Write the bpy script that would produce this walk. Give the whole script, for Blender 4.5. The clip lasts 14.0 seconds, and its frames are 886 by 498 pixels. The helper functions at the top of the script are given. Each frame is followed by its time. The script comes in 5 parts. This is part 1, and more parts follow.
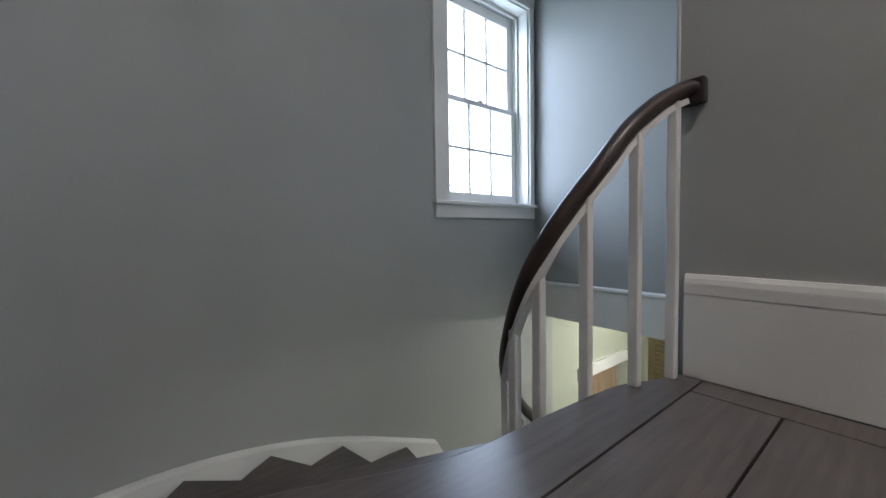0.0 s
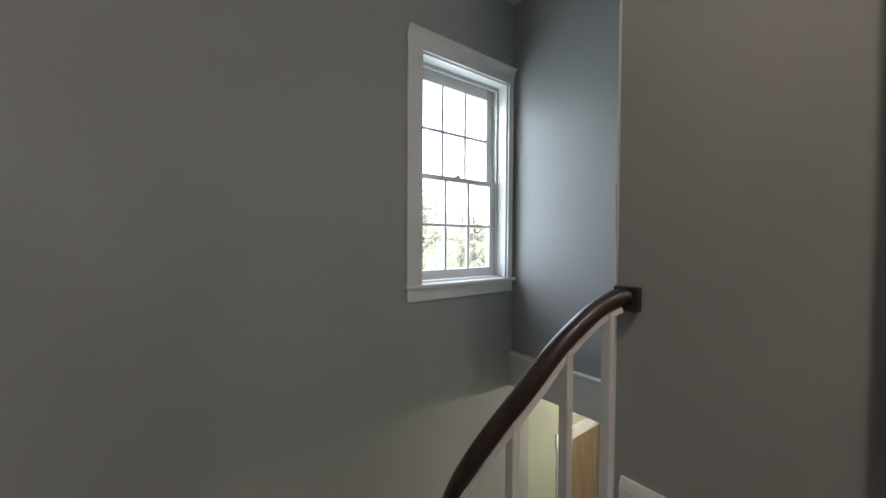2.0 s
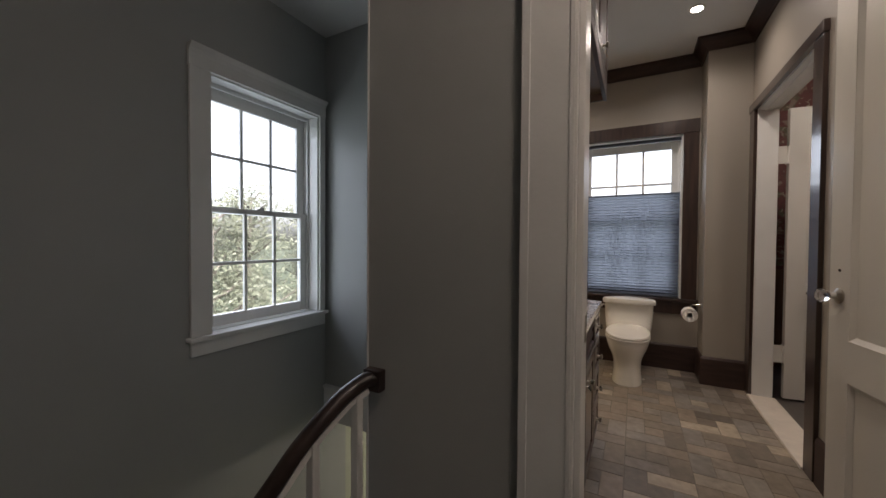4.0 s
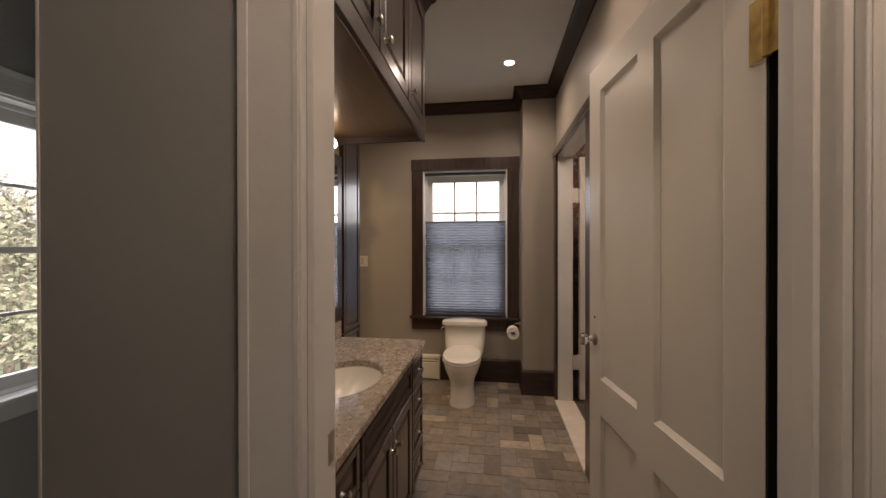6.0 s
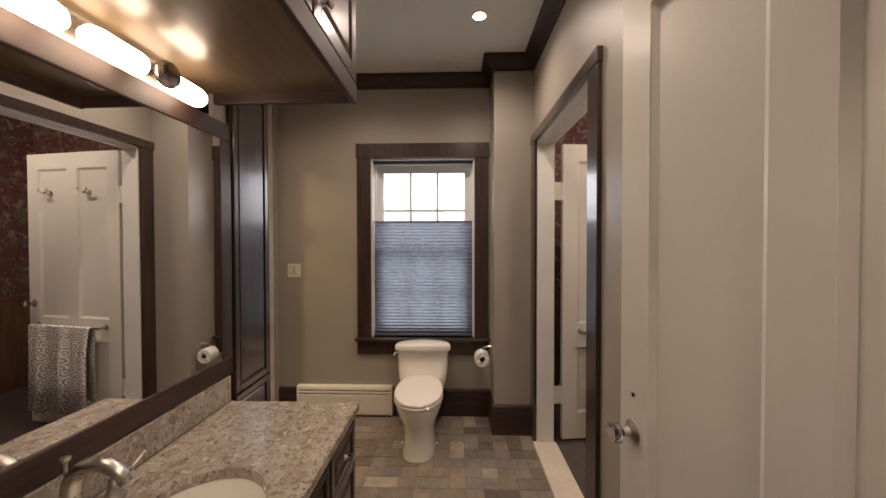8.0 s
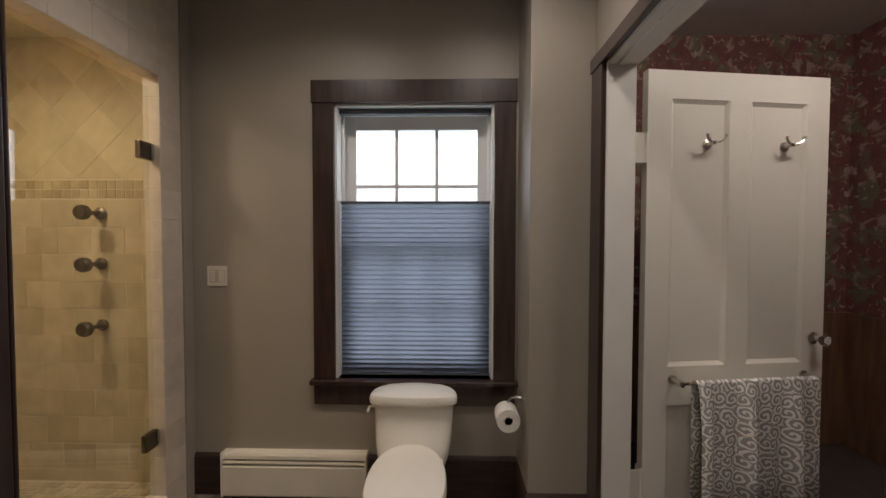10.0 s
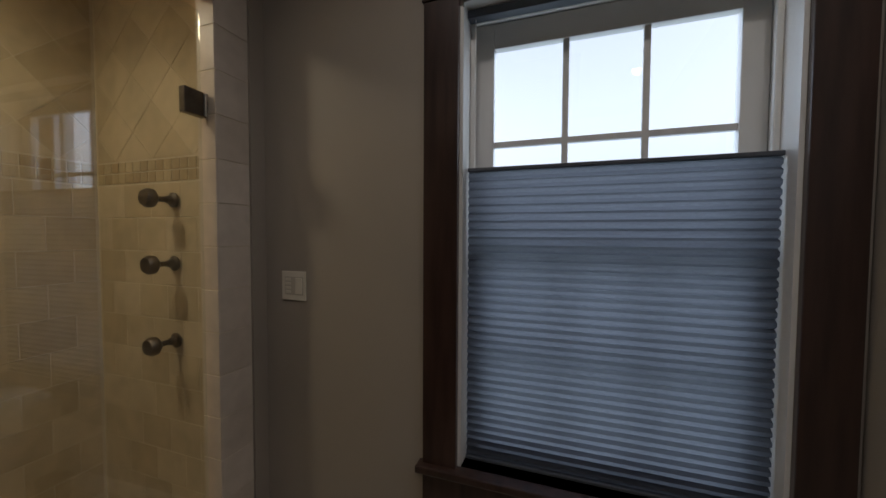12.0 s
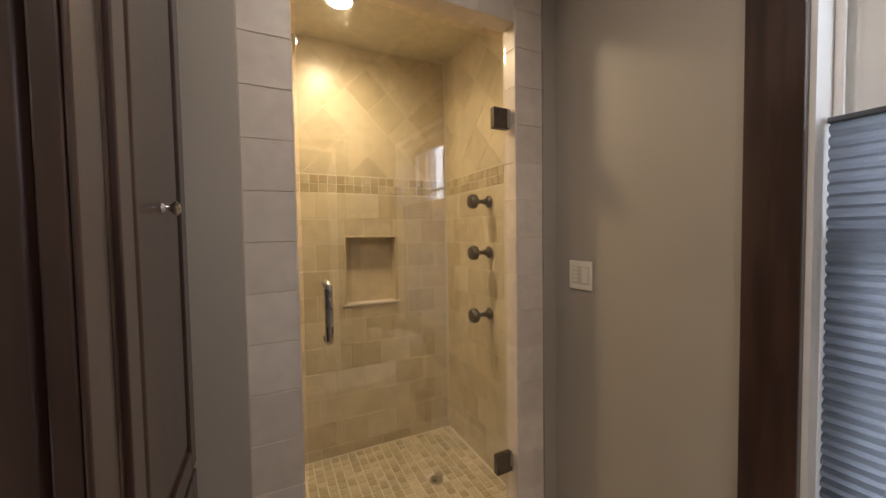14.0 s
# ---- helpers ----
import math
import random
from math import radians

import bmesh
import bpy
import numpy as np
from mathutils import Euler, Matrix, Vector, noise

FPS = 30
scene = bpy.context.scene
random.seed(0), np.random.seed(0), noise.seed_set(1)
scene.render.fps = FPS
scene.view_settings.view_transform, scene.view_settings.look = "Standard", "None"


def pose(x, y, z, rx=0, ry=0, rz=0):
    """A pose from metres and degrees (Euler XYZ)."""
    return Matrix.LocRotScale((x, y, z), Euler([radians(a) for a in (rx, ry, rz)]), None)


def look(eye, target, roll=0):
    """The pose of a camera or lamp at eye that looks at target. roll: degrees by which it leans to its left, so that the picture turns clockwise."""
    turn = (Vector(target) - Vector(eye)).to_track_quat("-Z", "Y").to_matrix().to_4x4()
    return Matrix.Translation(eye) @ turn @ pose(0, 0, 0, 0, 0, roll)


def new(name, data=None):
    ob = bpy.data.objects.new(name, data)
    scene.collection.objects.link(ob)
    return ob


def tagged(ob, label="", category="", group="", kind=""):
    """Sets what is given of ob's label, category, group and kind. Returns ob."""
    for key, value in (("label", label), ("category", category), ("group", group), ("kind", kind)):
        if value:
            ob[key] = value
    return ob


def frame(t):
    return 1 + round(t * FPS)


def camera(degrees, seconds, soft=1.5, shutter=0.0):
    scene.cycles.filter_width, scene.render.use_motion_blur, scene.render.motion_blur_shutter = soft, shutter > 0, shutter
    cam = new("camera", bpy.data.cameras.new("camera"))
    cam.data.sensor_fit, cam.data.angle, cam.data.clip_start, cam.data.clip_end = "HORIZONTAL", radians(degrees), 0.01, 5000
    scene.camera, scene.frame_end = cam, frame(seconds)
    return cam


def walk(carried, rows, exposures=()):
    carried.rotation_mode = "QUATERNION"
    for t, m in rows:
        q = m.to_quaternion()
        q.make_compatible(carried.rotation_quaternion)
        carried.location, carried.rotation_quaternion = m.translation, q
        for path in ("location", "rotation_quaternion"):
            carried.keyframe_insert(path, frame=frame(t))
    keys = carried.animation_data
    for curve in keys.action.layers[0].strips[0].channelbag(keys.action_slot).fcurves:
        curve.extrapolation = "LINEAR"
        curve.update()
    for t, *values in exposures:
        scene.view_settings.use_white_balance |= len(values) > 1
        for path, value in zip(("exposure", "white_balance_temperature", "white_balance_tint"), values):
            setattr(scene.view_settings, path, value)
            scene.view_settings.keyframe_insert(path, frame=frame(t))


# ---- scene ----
# ---- camera and walk ----
cam = camera(101.6, 14.0)
PATH = [
    (0, (0.225, 0.247, 0.43), (1.438, 1.835, 0.341), -0.9),
    (0.5, (0.235, 0.239, 0.546), (1.445, 1.831, 0.493), -0.1),
    (1, (0.269, 0.236, 0.721), (1.481, 1.826, 0.668), 0.2),
    (1.5, (0.34, 0.211, 0.868), (1.551, 1.802, 0.818), 0.2),
    (2, (0.397, 0.158, 0.978), (1.618, 1.741, 0.928), 0.3),
    (2.5, (0.438, 0.095, 1.052), (1.743, 1.61, 1.008), 0.4),
    (3, (0.461, 0.037, 1.129), (1.927, 1.397, 1.087), 0.3),
    (3.5, (0.493, -0.027, 1.195), (2.112, 1.146, 1.155), 0.4),
    (4, (0.516, -0.085, 1.256), (2.282, 0.853, 1.216), 0.4),
    (4.2, (0.525, -0.111, 1.283), (2.338, 0.732, 1.247), 0.3),
    (6.3, (0.832, -0.337, 1.515), (2.822, -0.137, 1.496), -0.1),
    (6.5, (0.887, -0.325, 1.542), (2.881, -0.17, 1.514), -0.1),
    (7, (1.029, -0.318, 1.568), (3.027, -0.223, 1.538), -0.2),
    (7.5, (1.262, -0.322, 1.586), (3.26, -0.247, 1.55), -0.2),
    (8, (1.503, -0.31, 1.568), (3.502, -0.247, 1.534), -0.1),
    (8.2, (1.611, -0.312, 1.569), (3.61, -0.249, 1.534), -0.0),
    (10.3, (2.816, -0.215, 1.538), (4.815, -0.176, 1.481), 0.2),
    (10.5, (2.936, -0.195, 1.537), (4.934, -0.159, 1.48), 0.3),
    (11, (3.204, -0.11, 1.516), (5.202, -0.028, 1.465), 0.3),
    (11.5, (3.402, -0.016, 1.532), (5.374, 0.312, 1.469), 0.3),
    (12, (3.557, 0.08, 1.531), (5.443, 0.741, 1.454), 0.3),
    (12.5, (3.615, 0.122, 1.511), (5.307, 1.187, 1.429), 0.1),
    (13, (3.597, 0.108, 1.493), (5.021, 1.51, 1.407), -0.3),
    (13.5, (3.598, 0.042, 1.5), (4.751, 1.674, 1.42), -0.6),
    (14, (3.571, 0.032, 1.498), (4.44, 1.832, 1.42), -0.9),
]
EXPOSURE = ((0.0, 3.35, 5400, 12), (1.0, 3.2, 5700, 13), (2.0, 2.95, 5950, 13), (3.0, 2.6, 6250, 15), (3.5, 2.3, 6200, 15), (4.0, 1.7, 6150, 16), (6.5, 1.9, 7200, 22), (8.0, 2.17, 6800, 20), (10.5, 1.35, 5850, 14), (11.0, 0.95, 5650, 13), (11.5, 0.75, 5620, 12), (12.0, 0.68, 5650, 12), (12.5, 0.75, 5650, 12), (13.0, 1.05, 5850, 15), (13.5, 1.55, 5800, 16), (14.0, 2.15, 6100, 16))
SKY = 0.15
STAIR_DAY = 4.0   # daylight through the stair window, watts
BATH_DAY = 2.6    # daylight through the bathroom window
LAMP = 2.85       # glow of the lamp glasses
DOWN = 10.0       # downlights, watts
SHOWER_W = 16.5
# glow of the fill dome added in the hall
HALL = 13.5
# glow of the fill dome added in the adjoining room
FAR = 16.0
# glow of the fill dome added in the lower hall
LOWER = 9.5
walk(cam, [(t, look(eye, target, roll)) for t, eye, target, roll in PATH], EXPOSURE)

# ---- world and light ----
world = bpy.data.worlds.new("sky")
scene.world = world
world.use_nodes = True
wn = world.node_tree
sky = wn.nodes.new("ShaderNodeTexSky")
sky.sky_type = "NISHITA"
sky.sun_disc = False
sky.sun_elevation = radians(38)
sky.sun_rotation = radians(203)
sky.dust_density, sky.air_density, sky.ozone_density = 5.0, 1.2, 1.0
haze = wn.nodes.new("ShaderNodeHueSaturation")   # thin cloud whitens the sky
haze.inputs["Saturation"].default_value, haze.inputs["Value"].default_value = 0.24, 1.5
wn.links.new(sky.outputs[0], haze.inputs["Color"])
wn.links.new(haze.outputs[0], wn.nodes["Background"].inputs[0])
wn.nodes["Background"].inputs[1].default_value = SKY

sun_data = bpy.data.lights.new("sun", "SUN")
sun_data.energy, sun_data.angle, sun_data.color = 2.6, radians(3.0), (1.0, 0.95, 0.88)
sun = new("sun", sun_data)
sun.matrix_world = look((0, 0, 20), (6, 14, 4))


def window_daylight(name, energy, width, height, place, toward):
    d = bpy.data.lights.new(name, "AREA")
    d.shape, d.size, d.size_y = "RECTANGLE", width, height
    d.energy, d.color = energy, (0.80, 0.91, 1.0)
    new(name, d).matrix_world = look(place, toward)


window_daylight("stair_daylight", STAIR_DAY, 1.15, 1.90, (2.25, 2.80, 1.485), (2.295, 0.0, 1.485))
window_daylight("bath_daylight", BATH_DAY, 0.90, 1.58, (5.06, -0.0235, 1.52), (0.0, -0.0235, 1.52))


# ---- materials ----
def material(name, color, rough=0.6, metal=0.0, vary=0.08, scale=6.0, bump=0.05, bump_scale=60.0, stretch=(1, 1, 1), second=None, spec=0.5, coat=0.0, random_vary=0.0):
    m = bpy.data.materials.new(name)
    m.use_nodes = True
    t = m.node_tree
    b = t.nodes["Principled BSDF"]
    co = t.nodes.new("ShaderNodeTexCoord")
    mp = t.nodes.new("ShaderNodeMapping")
    mp.inputs["Scale"].default_value = stretch
    t.links.new(co.outputs["Object"], mp.inputs[0])
    big = t.nodes.new("ShaderNodeTexNoise")
    big.inputs["Scale"].default_value = scale
    big.inputs["Detail"].default_value = 6 if vary > 0.05 else 2
    t.links.new(mp.outputs[0], big.inputs["Vector"])
    ramp = t.nodes.new("ShaderNodeValToRGB")
    dark = [max(0, c * (1 - vary * 2)) for c in color] if second is None else list(second)
    lite = [min(1, c * (1 + vary)) for c in color]
    ramp.color_ramp.interpolation = "EASE"
    ramp.color_ramp.elements[0].position, ramp.color_ramp.elements[1].position = 0.2, 0.8
    ramp.color_ramp.elements[0].color, ramp.color_ramp.elements[1].color = (*dark, 1), (*lite, 1)
    t.links.new(big.outputs[0], ramp.inputs[0])
    col = ramp.outputs[0]
    if random_vary:
        info = t.nodes.new("ShaderNodeObjectInfo")
        mr = t.nodes.new("ShaderNodeMapRange")
        mr.inputs[3].default_value, mr.inputs[4].default_value = 1 - random_vary, 1 + random_vary
        t.links.new(info.outputs["Random"], mr.inputs[0])
        hsv = t.nodes.new("ShaderNodeHueSaturation")
        t.links.new(mr.outputs[0], hsv.inputs["Value"])
        t.links.new(col, hsv.inputs["Color"])
        col = hsv.outputs[0]
    t.links.new(col, b.inputs["Base Color"])
    b.inputs["Roughness"].default_value, b.inputs["Metallic"].default_value = rough, metal
    b.inputs["Specular IOR Level"].default_value = spec
    b.inputs["Coat Weight"].default_value = coat
    b.inputs["Coat Roughness"].default_value = 0.16
    if bump:
        fine = t.nodes.new("ShaderNodeTexNoise")
        fine.inputs["Scale"].default_value = bump_scale
        fine.inputs["Detail"].default_value = 4
        t.links.new(mp.outputs[0], fine.inputs["Vector"])
        bp = t.nodes.new("ShaderNodeBump")
        bp.inputs["Strength"].default_value, bp.inputs["Distance"].default_value = bump, 0.01
        t.links.new(fine.outputs[0], bp.inputs["Height"])
        t.links.new(bp.outputs[0], b.inputs["Normal"])
        rr = t.nodes.new("ShaderNodeMapRange")
        rr.inputs[3].default_value, rr.inputs[4].default_value = max(0.02, rough - 0.06), min(1, rough + 0.06)
        t.links.new(big.outputs[0], rr.inputs[0])
        t.links.new(rr.outputs[0], b.inputs["Roughness"])
    return m


def glass_material(name, tint=(1, 1, 1), rough=0.0, least=0.035):
    m = bpy.data.materials.new(name)
    m.use_nodes = True
    t = m.node_tree
    t.nodes.remove(t.nodes["Principled BSDF"])
    clear, gloss, mix, lw, pw, mr = (t.nodes.new("ShaderNodeBsdfTransparent"), t.nodes.new("ShaderNodeBsdfGlossy"), t.nodes.new("ShaderNodeMixShader"), t.nodes.new("ShaderNodeLayerWeight"), t.nodes.new("ShaderNodeMath"), t.nodes.new("ShaderNodeMapRange"))
    clear.inputs[0].default_value = (*tint, 1)
    gloss.inputs["Roughness"].default_value = rough
    lw.inputs[0].default_value = 0.5
    pw.operation, pw.inputs[1].default_value = "POWER", 4.0
    t.links.new(lw.outputs["Facing"], pw.inputs[0])
    mr.inputs[3].default_value, mr.inputs[4].default_value = least, 0.9
    t.links.new(pw.outputs[0], mr.inputs[0])
    t.links.new(mr.outputs[0], mix.inputs[0])
    t.links.new(clear.outputs[0], mix.inputs[1])
    t.links.new(gloss.outputs[0], mix.inputs[2])
    t.links.new(mix.outputs[0], t.nodes["Material Output"].inputs[0])
    return m


def glow_material(name, color, strength):
    m = bpy.data.materials.new(name)
    m.use_nodes = True
    b = m.node_tree.nodes["Principled BSDF"]
    b.inputs["Base Color"].default_value = (0.9, 0.88, 0.85, 1)
    b.inputs["Emission Color"].default_value = (*color, 1)
    b.inputs["Emission Strength"].default_value = strength
    return m


WHITE = material("white_trim_paint", (0.78, 0.77, 0.74), 0.32, vary=0.03, scale=3, bump=0.04, bump_scale=90)
CREAM = material("cream_door_paint", (0.80, 0.77, 0.70), 0.30, vary=0.02, scale=1.5, bump=0.05, bump_scale=50)
SAGE = material("sage_grey_wall_paint", (0.375, 0.38, 0.365), 0.5, vary=0.03, scale=1.5, bump=0.06, bump_scale=180)
GREEN = material("lower_hall_green_paint", (0.46, 0.48, 0.38), 0.6, vary=0.03, scale=1.5, bump=0.05, bump_scale=180)
TAUPE = material("taupe_wall_paint", (0.362, 0.326, 0.278), 0.45, vary=0.03, scale=1.5, bump=0.06, bump_scale=180)
CEIL = material("white_ceiling_paint", (0.74, 0.73, 0.71), 0.8, vary=0.02, scale=2, bump=0.05, bump_scale=150)
ESPRESSO = material("espresso_stained_wood", (0.046, 0.024, 0.018), 0.36, vary=0.25, scale=5, bump=0.04, bump_scale=60, stretch=(6, 6, 0.6), coat=0.8)
ESPRESSO_H = material("espresso_stained_wood_level", (0.048, 0.025, 0.019), 0.50, vary=0.25, scale=5, bump=0.04, bump_scale=60, stretch=(0.8, 0.8, 8), coat=0.0)
RAIL_WOOD = material("worn_dark_handrail_wood", (0.040, 0.025, 0.020), 0.42, vary=0.35, scale=7, bump=0.08, bump_scale=45, stretch=(1, 1, 1), coat=0.12)
PLANK = material("dark_oak_floor", (0.108, 0.093, 0.084), 0.31, vary=0.17, scale=5, bump=0.02, bump_scale=30, stretch=(1, 12, 12), random_vary=0.18)
JOINT = material("dark_joint", (0.02, 0.016, 0.013), 0.9, vary=0.1, bump=0.0)
PORCELAIN = material("white_porcelain", (0.82, 0.79, 0.72), 0.12, vary=0.01, scale=2, bump=0.0, coat=0.5)
NICKEL = material("brushed_nickel", (0.55, 0.52, 0.47), 0.28, metal=1.0, vary=0.05, scale=20, bump=0.02, bump_scale=200)
BRONZE = material("dark_bronze", (0.17, 0.15, 0.13), 0.33, metal=1.0, vary=0.1, scale=30, bump=0.03, bump_scale=150)
UNDERSIDE = material("brown_lacquered_panel", (0.125, 0.084, 0.048), 0.34, vary=0.12, scale=5, bump=0.03, bump_scale=60, stretch=(0.8, 8, 8), coat=0.35)
PALE_DOOR = material("light_brown_door", (0.40, 0.28, 0.18), 0.45, vary=0.15, scale=4, bump=0.05, stretch=(5, 5, 0.6))
BRASS = material("aged_brass", (0.52, 0.37, 0.13), 0.38, metal=1.0, vary=0.2, scale=25, bump=0.08, bump_scale=80)
MIRROR = material("mirror_silver", (0.9, 0.9, 0.9), 0.0, metal=1.0, vary=0.0, bump=0.0)
PANE = glass_material("window_glass")
SHOWER_GLASS = glass_material("shower_glass", (0.95, 0.97, 0.95), least=0.065)
OUTSIDE = material("outer_clapboard", (0.6, 0.6, 0.58), 0.7)


def ramp_material(name, stops, rough=0.5, random_from="object", grain=30.0, grain_amount=0.25, bump=0.1, bump_scale=50.0, coat=0.0):
    """Each piece takes its own tone from the stops, with grain over it."""
    m = bpy.data.materials.new(name)
    m.use_nodes = True
    t = m.node_tree
    b = t.nodes["Principled BSDF"]
    info = t.nodes.new("ShaderNodeObjectInfo" if random_from == "object" else "ShaderNodeNewGeometry")
    ramp = t.nodes.new("ShaderNodeValToRGB")
    while len(ramp.color_ramp.elements) < len(stops):
        ramp.color_ramp.elements.new(0.5)
    for e, (pos, c) in zip(ramp.color_ramp.elements, stops):
        e.position, e.color = pos, (*c, 1)
    t.links.new(info.outputs["Random" if random_from == "object" else "Random Per Island"], ramp.inputs[0])
    co = t.nodes.new("ShaderNodeTexCoord")
    n1, n2 = t.nodes.new("ShaderNodeTexNoise"), t.nodes.new("ShaderNodeTexNoise")
    n1.inputs["Scale"].default_value, n1.inputs["Detail"].default_value = grain, 8
    n2.inputs["Scale"].default_value, n2.inputs["Detail"].default_value = 5.0, 3
    gp = t.nodes.new("ShaderNodeNewGeometry")
    for n in (n1, n2):
        t.links.new(gp.outputs["Position"], n.inputs["Vector"])
    add = t.nodes.new("ShaderNodeMath")
    add.operation = "ADD"
    t.links.new(n1.outputs[0], add.inputs[0])
    t.links.new(n2.outputs[0], add.inputs[1])
    mr = t.nodes.new("ShaderNodeMapRange")
    mr.inputs[1].default_value, mr.inputs[2].default_value = 0.6, 1.4
    mr.inputs[3].default_value, mr.inputs[4].default_value = 1 - grain_amount, 1 + grain_amount
    t.links.new(add.outputs[0], mr.inputs[0])
    hsv = t.nodes.new("ShaderNodeHueSaturation")
    t.links.new(mr.outputs[0], hsv.inputs["Value"])
    t.links.new(ramp.outputs[0], hsv.inputs["Color"])
    t.links.new(hsv.outputs[0], b.inputs["Base Color"])
    b.inputs["Roughness"].default_value, b.inputs["Coat Weight"].default_value = rough, coat
    bp = t.nodes.new("ShaderNodeBump")
    bp.inputs["Strength"].default_value, bp.inputs["Distance"].default_value = bump, 0.01
    t.links.new(n1.outputs[0], bp.inputs["Height"])
    t.links.new(bp.outputs[0], b.inputs["Normal"])
    return m


def speckle_material(name, base, spots, rough, coat=0.4):
    """Polished stone: a cloudy base with flecks of several sizes; spots are (scale, size, colour)."""
    m = bpy.data.materials.new(name)
    m.use_nodes = True
    t = m.node_tree
    b = t.nodes["Principled BSDF"]
    gp = t.nodes.new("ShaderNodeNewGeometry")
    wob = t.nodes.new("ShaderNodeTexNoise")
    wob.inputs["Scale"].default_value, wob.inputs["Detail"].default_value = 14.0, 6
    t.links.new(gp.outputs["Position"], wob.inputs["Vector"])
    ramp = t.nodes.new("ShaderNodeValToRGB")
    ramp.color_ramp.elements[0].position, ramp.color_ramp.elements[1].position = 0.35, 0.65
    ramp.color_ramp.elements[0].color, ramp.color_ramp.elements[1].color = (*base[0], 1), (*base[1], 1)
    t.links.new(wob.outputs[0], ramp.inputs[0])
    col = ramp.outputs[0]
    for scale, lo, hi, c in spots:
        n = t.nodes.new("ShaderNodeTexNoise")
        n.inputs["Scale"].default_value, n.inputs["Detail"].default_value, n.inputs["Distortion"].default_value = scale, 3, 0.6
        t.links.new(gp.outputs["Position"], n.inputs["Vector"])
        mr = t.nodes.new("ShaderNodeMapRange")
        mr.inputs[1].default_value, mr.inputs[2].default_value = lo, hi
        t.links.new(n.outputs[0], mr.inputs[0])
        mx = t.nodes.new("ShaderNodeMix")
        mx.data_type = "RGBA"
        t.links.new(mr.outputs[0], mx.inputs["Factor"])
        t.links.new(col, mx.inputs["A"])
        mx.inputs["B"].default_value = (*c, 1)
        col = mx.outputs["Result"]
    t.links.new(col, b.inputs["Base Color"])
    b.inputs["Roughness"].default_value, b.inputs["Coat Weight"].default_value = rough, coat
    return m


def cloth_material(name, color, through_color, amount):
    m = bpy.data.materials.new(name)
    m.use_nodes = True
    t = m.node_tree
    t.nodes.remove(t.nodes["Principled BSDF"])
    d, tr, mix, nz, mr, hs = (t.nodes.new("ShaderNodeBsdfDiffuse"), t.nodes.new("ShaderNodeBsdfTranslucent"), t.nodes.new("ShaderNodeMixShader"), t.nodes.new("ShaderNodeTexNoise"), t.nodes.new("ShaderNodeMapRange"), t.nodes.new("ShaderNodeHueSaturation"))
    nz.inputs["Scale"].default_value, nz.inputs["Detail"].default_value = 60, 6
    mr.inputs[3].default_value, mr.inputs[4].default_value = 0.7, 1.3
    t.links.new(nz.outputs[0], mr.inputs[0])
    t.links.new(mr.outputs[0], hs.inputs["Value"])
    hs.inputs["Color"].default_value = (*through_color, 1)
    d.inputs[0].default_value = (*color, 1)
    t.links.new(hs.outputs[0], tr.inputs[0])
    mix.inputs[0].default_value = amount
    t.links.new(d.outputs[0], mix.inputs[1])
    t.links.new(tr.outputs[0], mix.inputs[2])
    t.links.new(mix.outputs[0], t.nodes["Material Output"].inputs[0])
    return m


FLOOR_TILE = ramp_material("mottled_floor_stone", [(0.0, (0.125, 0.102, 0.084)), (0.35, (0.205, 0.170, 0.132)), (0.6, (0.265, 0.210, 0.160)), (0.8, (0.200, 0.182, 0.162)), (1.0, (0.40, 0.33, 0.25))], 0.42, grain=22, grain_amount=0.35, bump=0.12)
WALL_TILE = ramp_material("honed_beige_stone_tile", [(0.0, (0.50, 0.41, 0.28)), (0.5, (0.56, 0.47, 0.33)), (1.0, (0.62, 0.53, 0.39))], 0.30, grain=16, grain_amount=0.16, bump=0.05)
JAMB_TILE = ramp_material("pale_stone_tile", [(0.0, (0.60, 0.53, 0.45)), (1.0, (0.68, 0.61, 0.53))], 0.38, grain=16, grain_amount=0.12, bump=0.06)
MOSAIC = ramp_material("beige_stone_mosaic", [(0.0, (0.37, 0.285, 0.17)), (0.5, (0.45, 0.36, 0.225)), (1.0, (0.53, 0.44, 0.29))], 0.35, grain=30, grain_amount=0.2, bump=0.06)
MOSAIC_F = ramp_material("beige_floor_mosaic", [(0.0, (0.40, 0.32, 0.20)), (0.5, (0.50, 0.41, 0.27)), (1.0, (0.58, 0.49, 0.34))], 0.4, random_from="island", grain=30, grain_amount=0.2, bump=0.06)
GROUT = material("pale_grout", (0.68, 0.61, 0.48), 0.8, vary=0.06, scale=20, bump=0.1, bump_scale=200)
FLOOR_GROUT = material("brown_grout", (0.20, 0.175, 0.145), 0.85, vary=0.1, scale=20, bump=0.1, bump_scale=200)
GRANITE = speckle_material("speckled_granite", ((0.30, 0.245, 0.195), (0.42, 0.37, 0.31)), [(38, 0.52, 0.64, (0.24, 0.185, 0.14)), (62, 0.60, 0.69, (0.13, 0.10, 0.085)), (45, 0.58, 0.70, (0.54, 0.48, 0.41)), (110, 0.64, 0.71, (0.08, 0.066, 0.06))], 0.16)
WALLPAPER = speckle_material("red_floral_wallpaper", ((0.17, 0.065, 0.06), (0.22, 0.085, 0.075)), [(8, 0.53, 0.60, (0.18, 0.155, 0.10)), (11, 0.57, 0.64, (0.36, 0.27, 0.22)), (26, 0.62, 0.68, (0.45, 0.37, 0.29))], 0.7, 0.0)
SHADE = cloth_material("slate_blue_shade_fabric", (0.125, 0.13, 0.148), (0.20, 0.212, 0.24), 0.76)
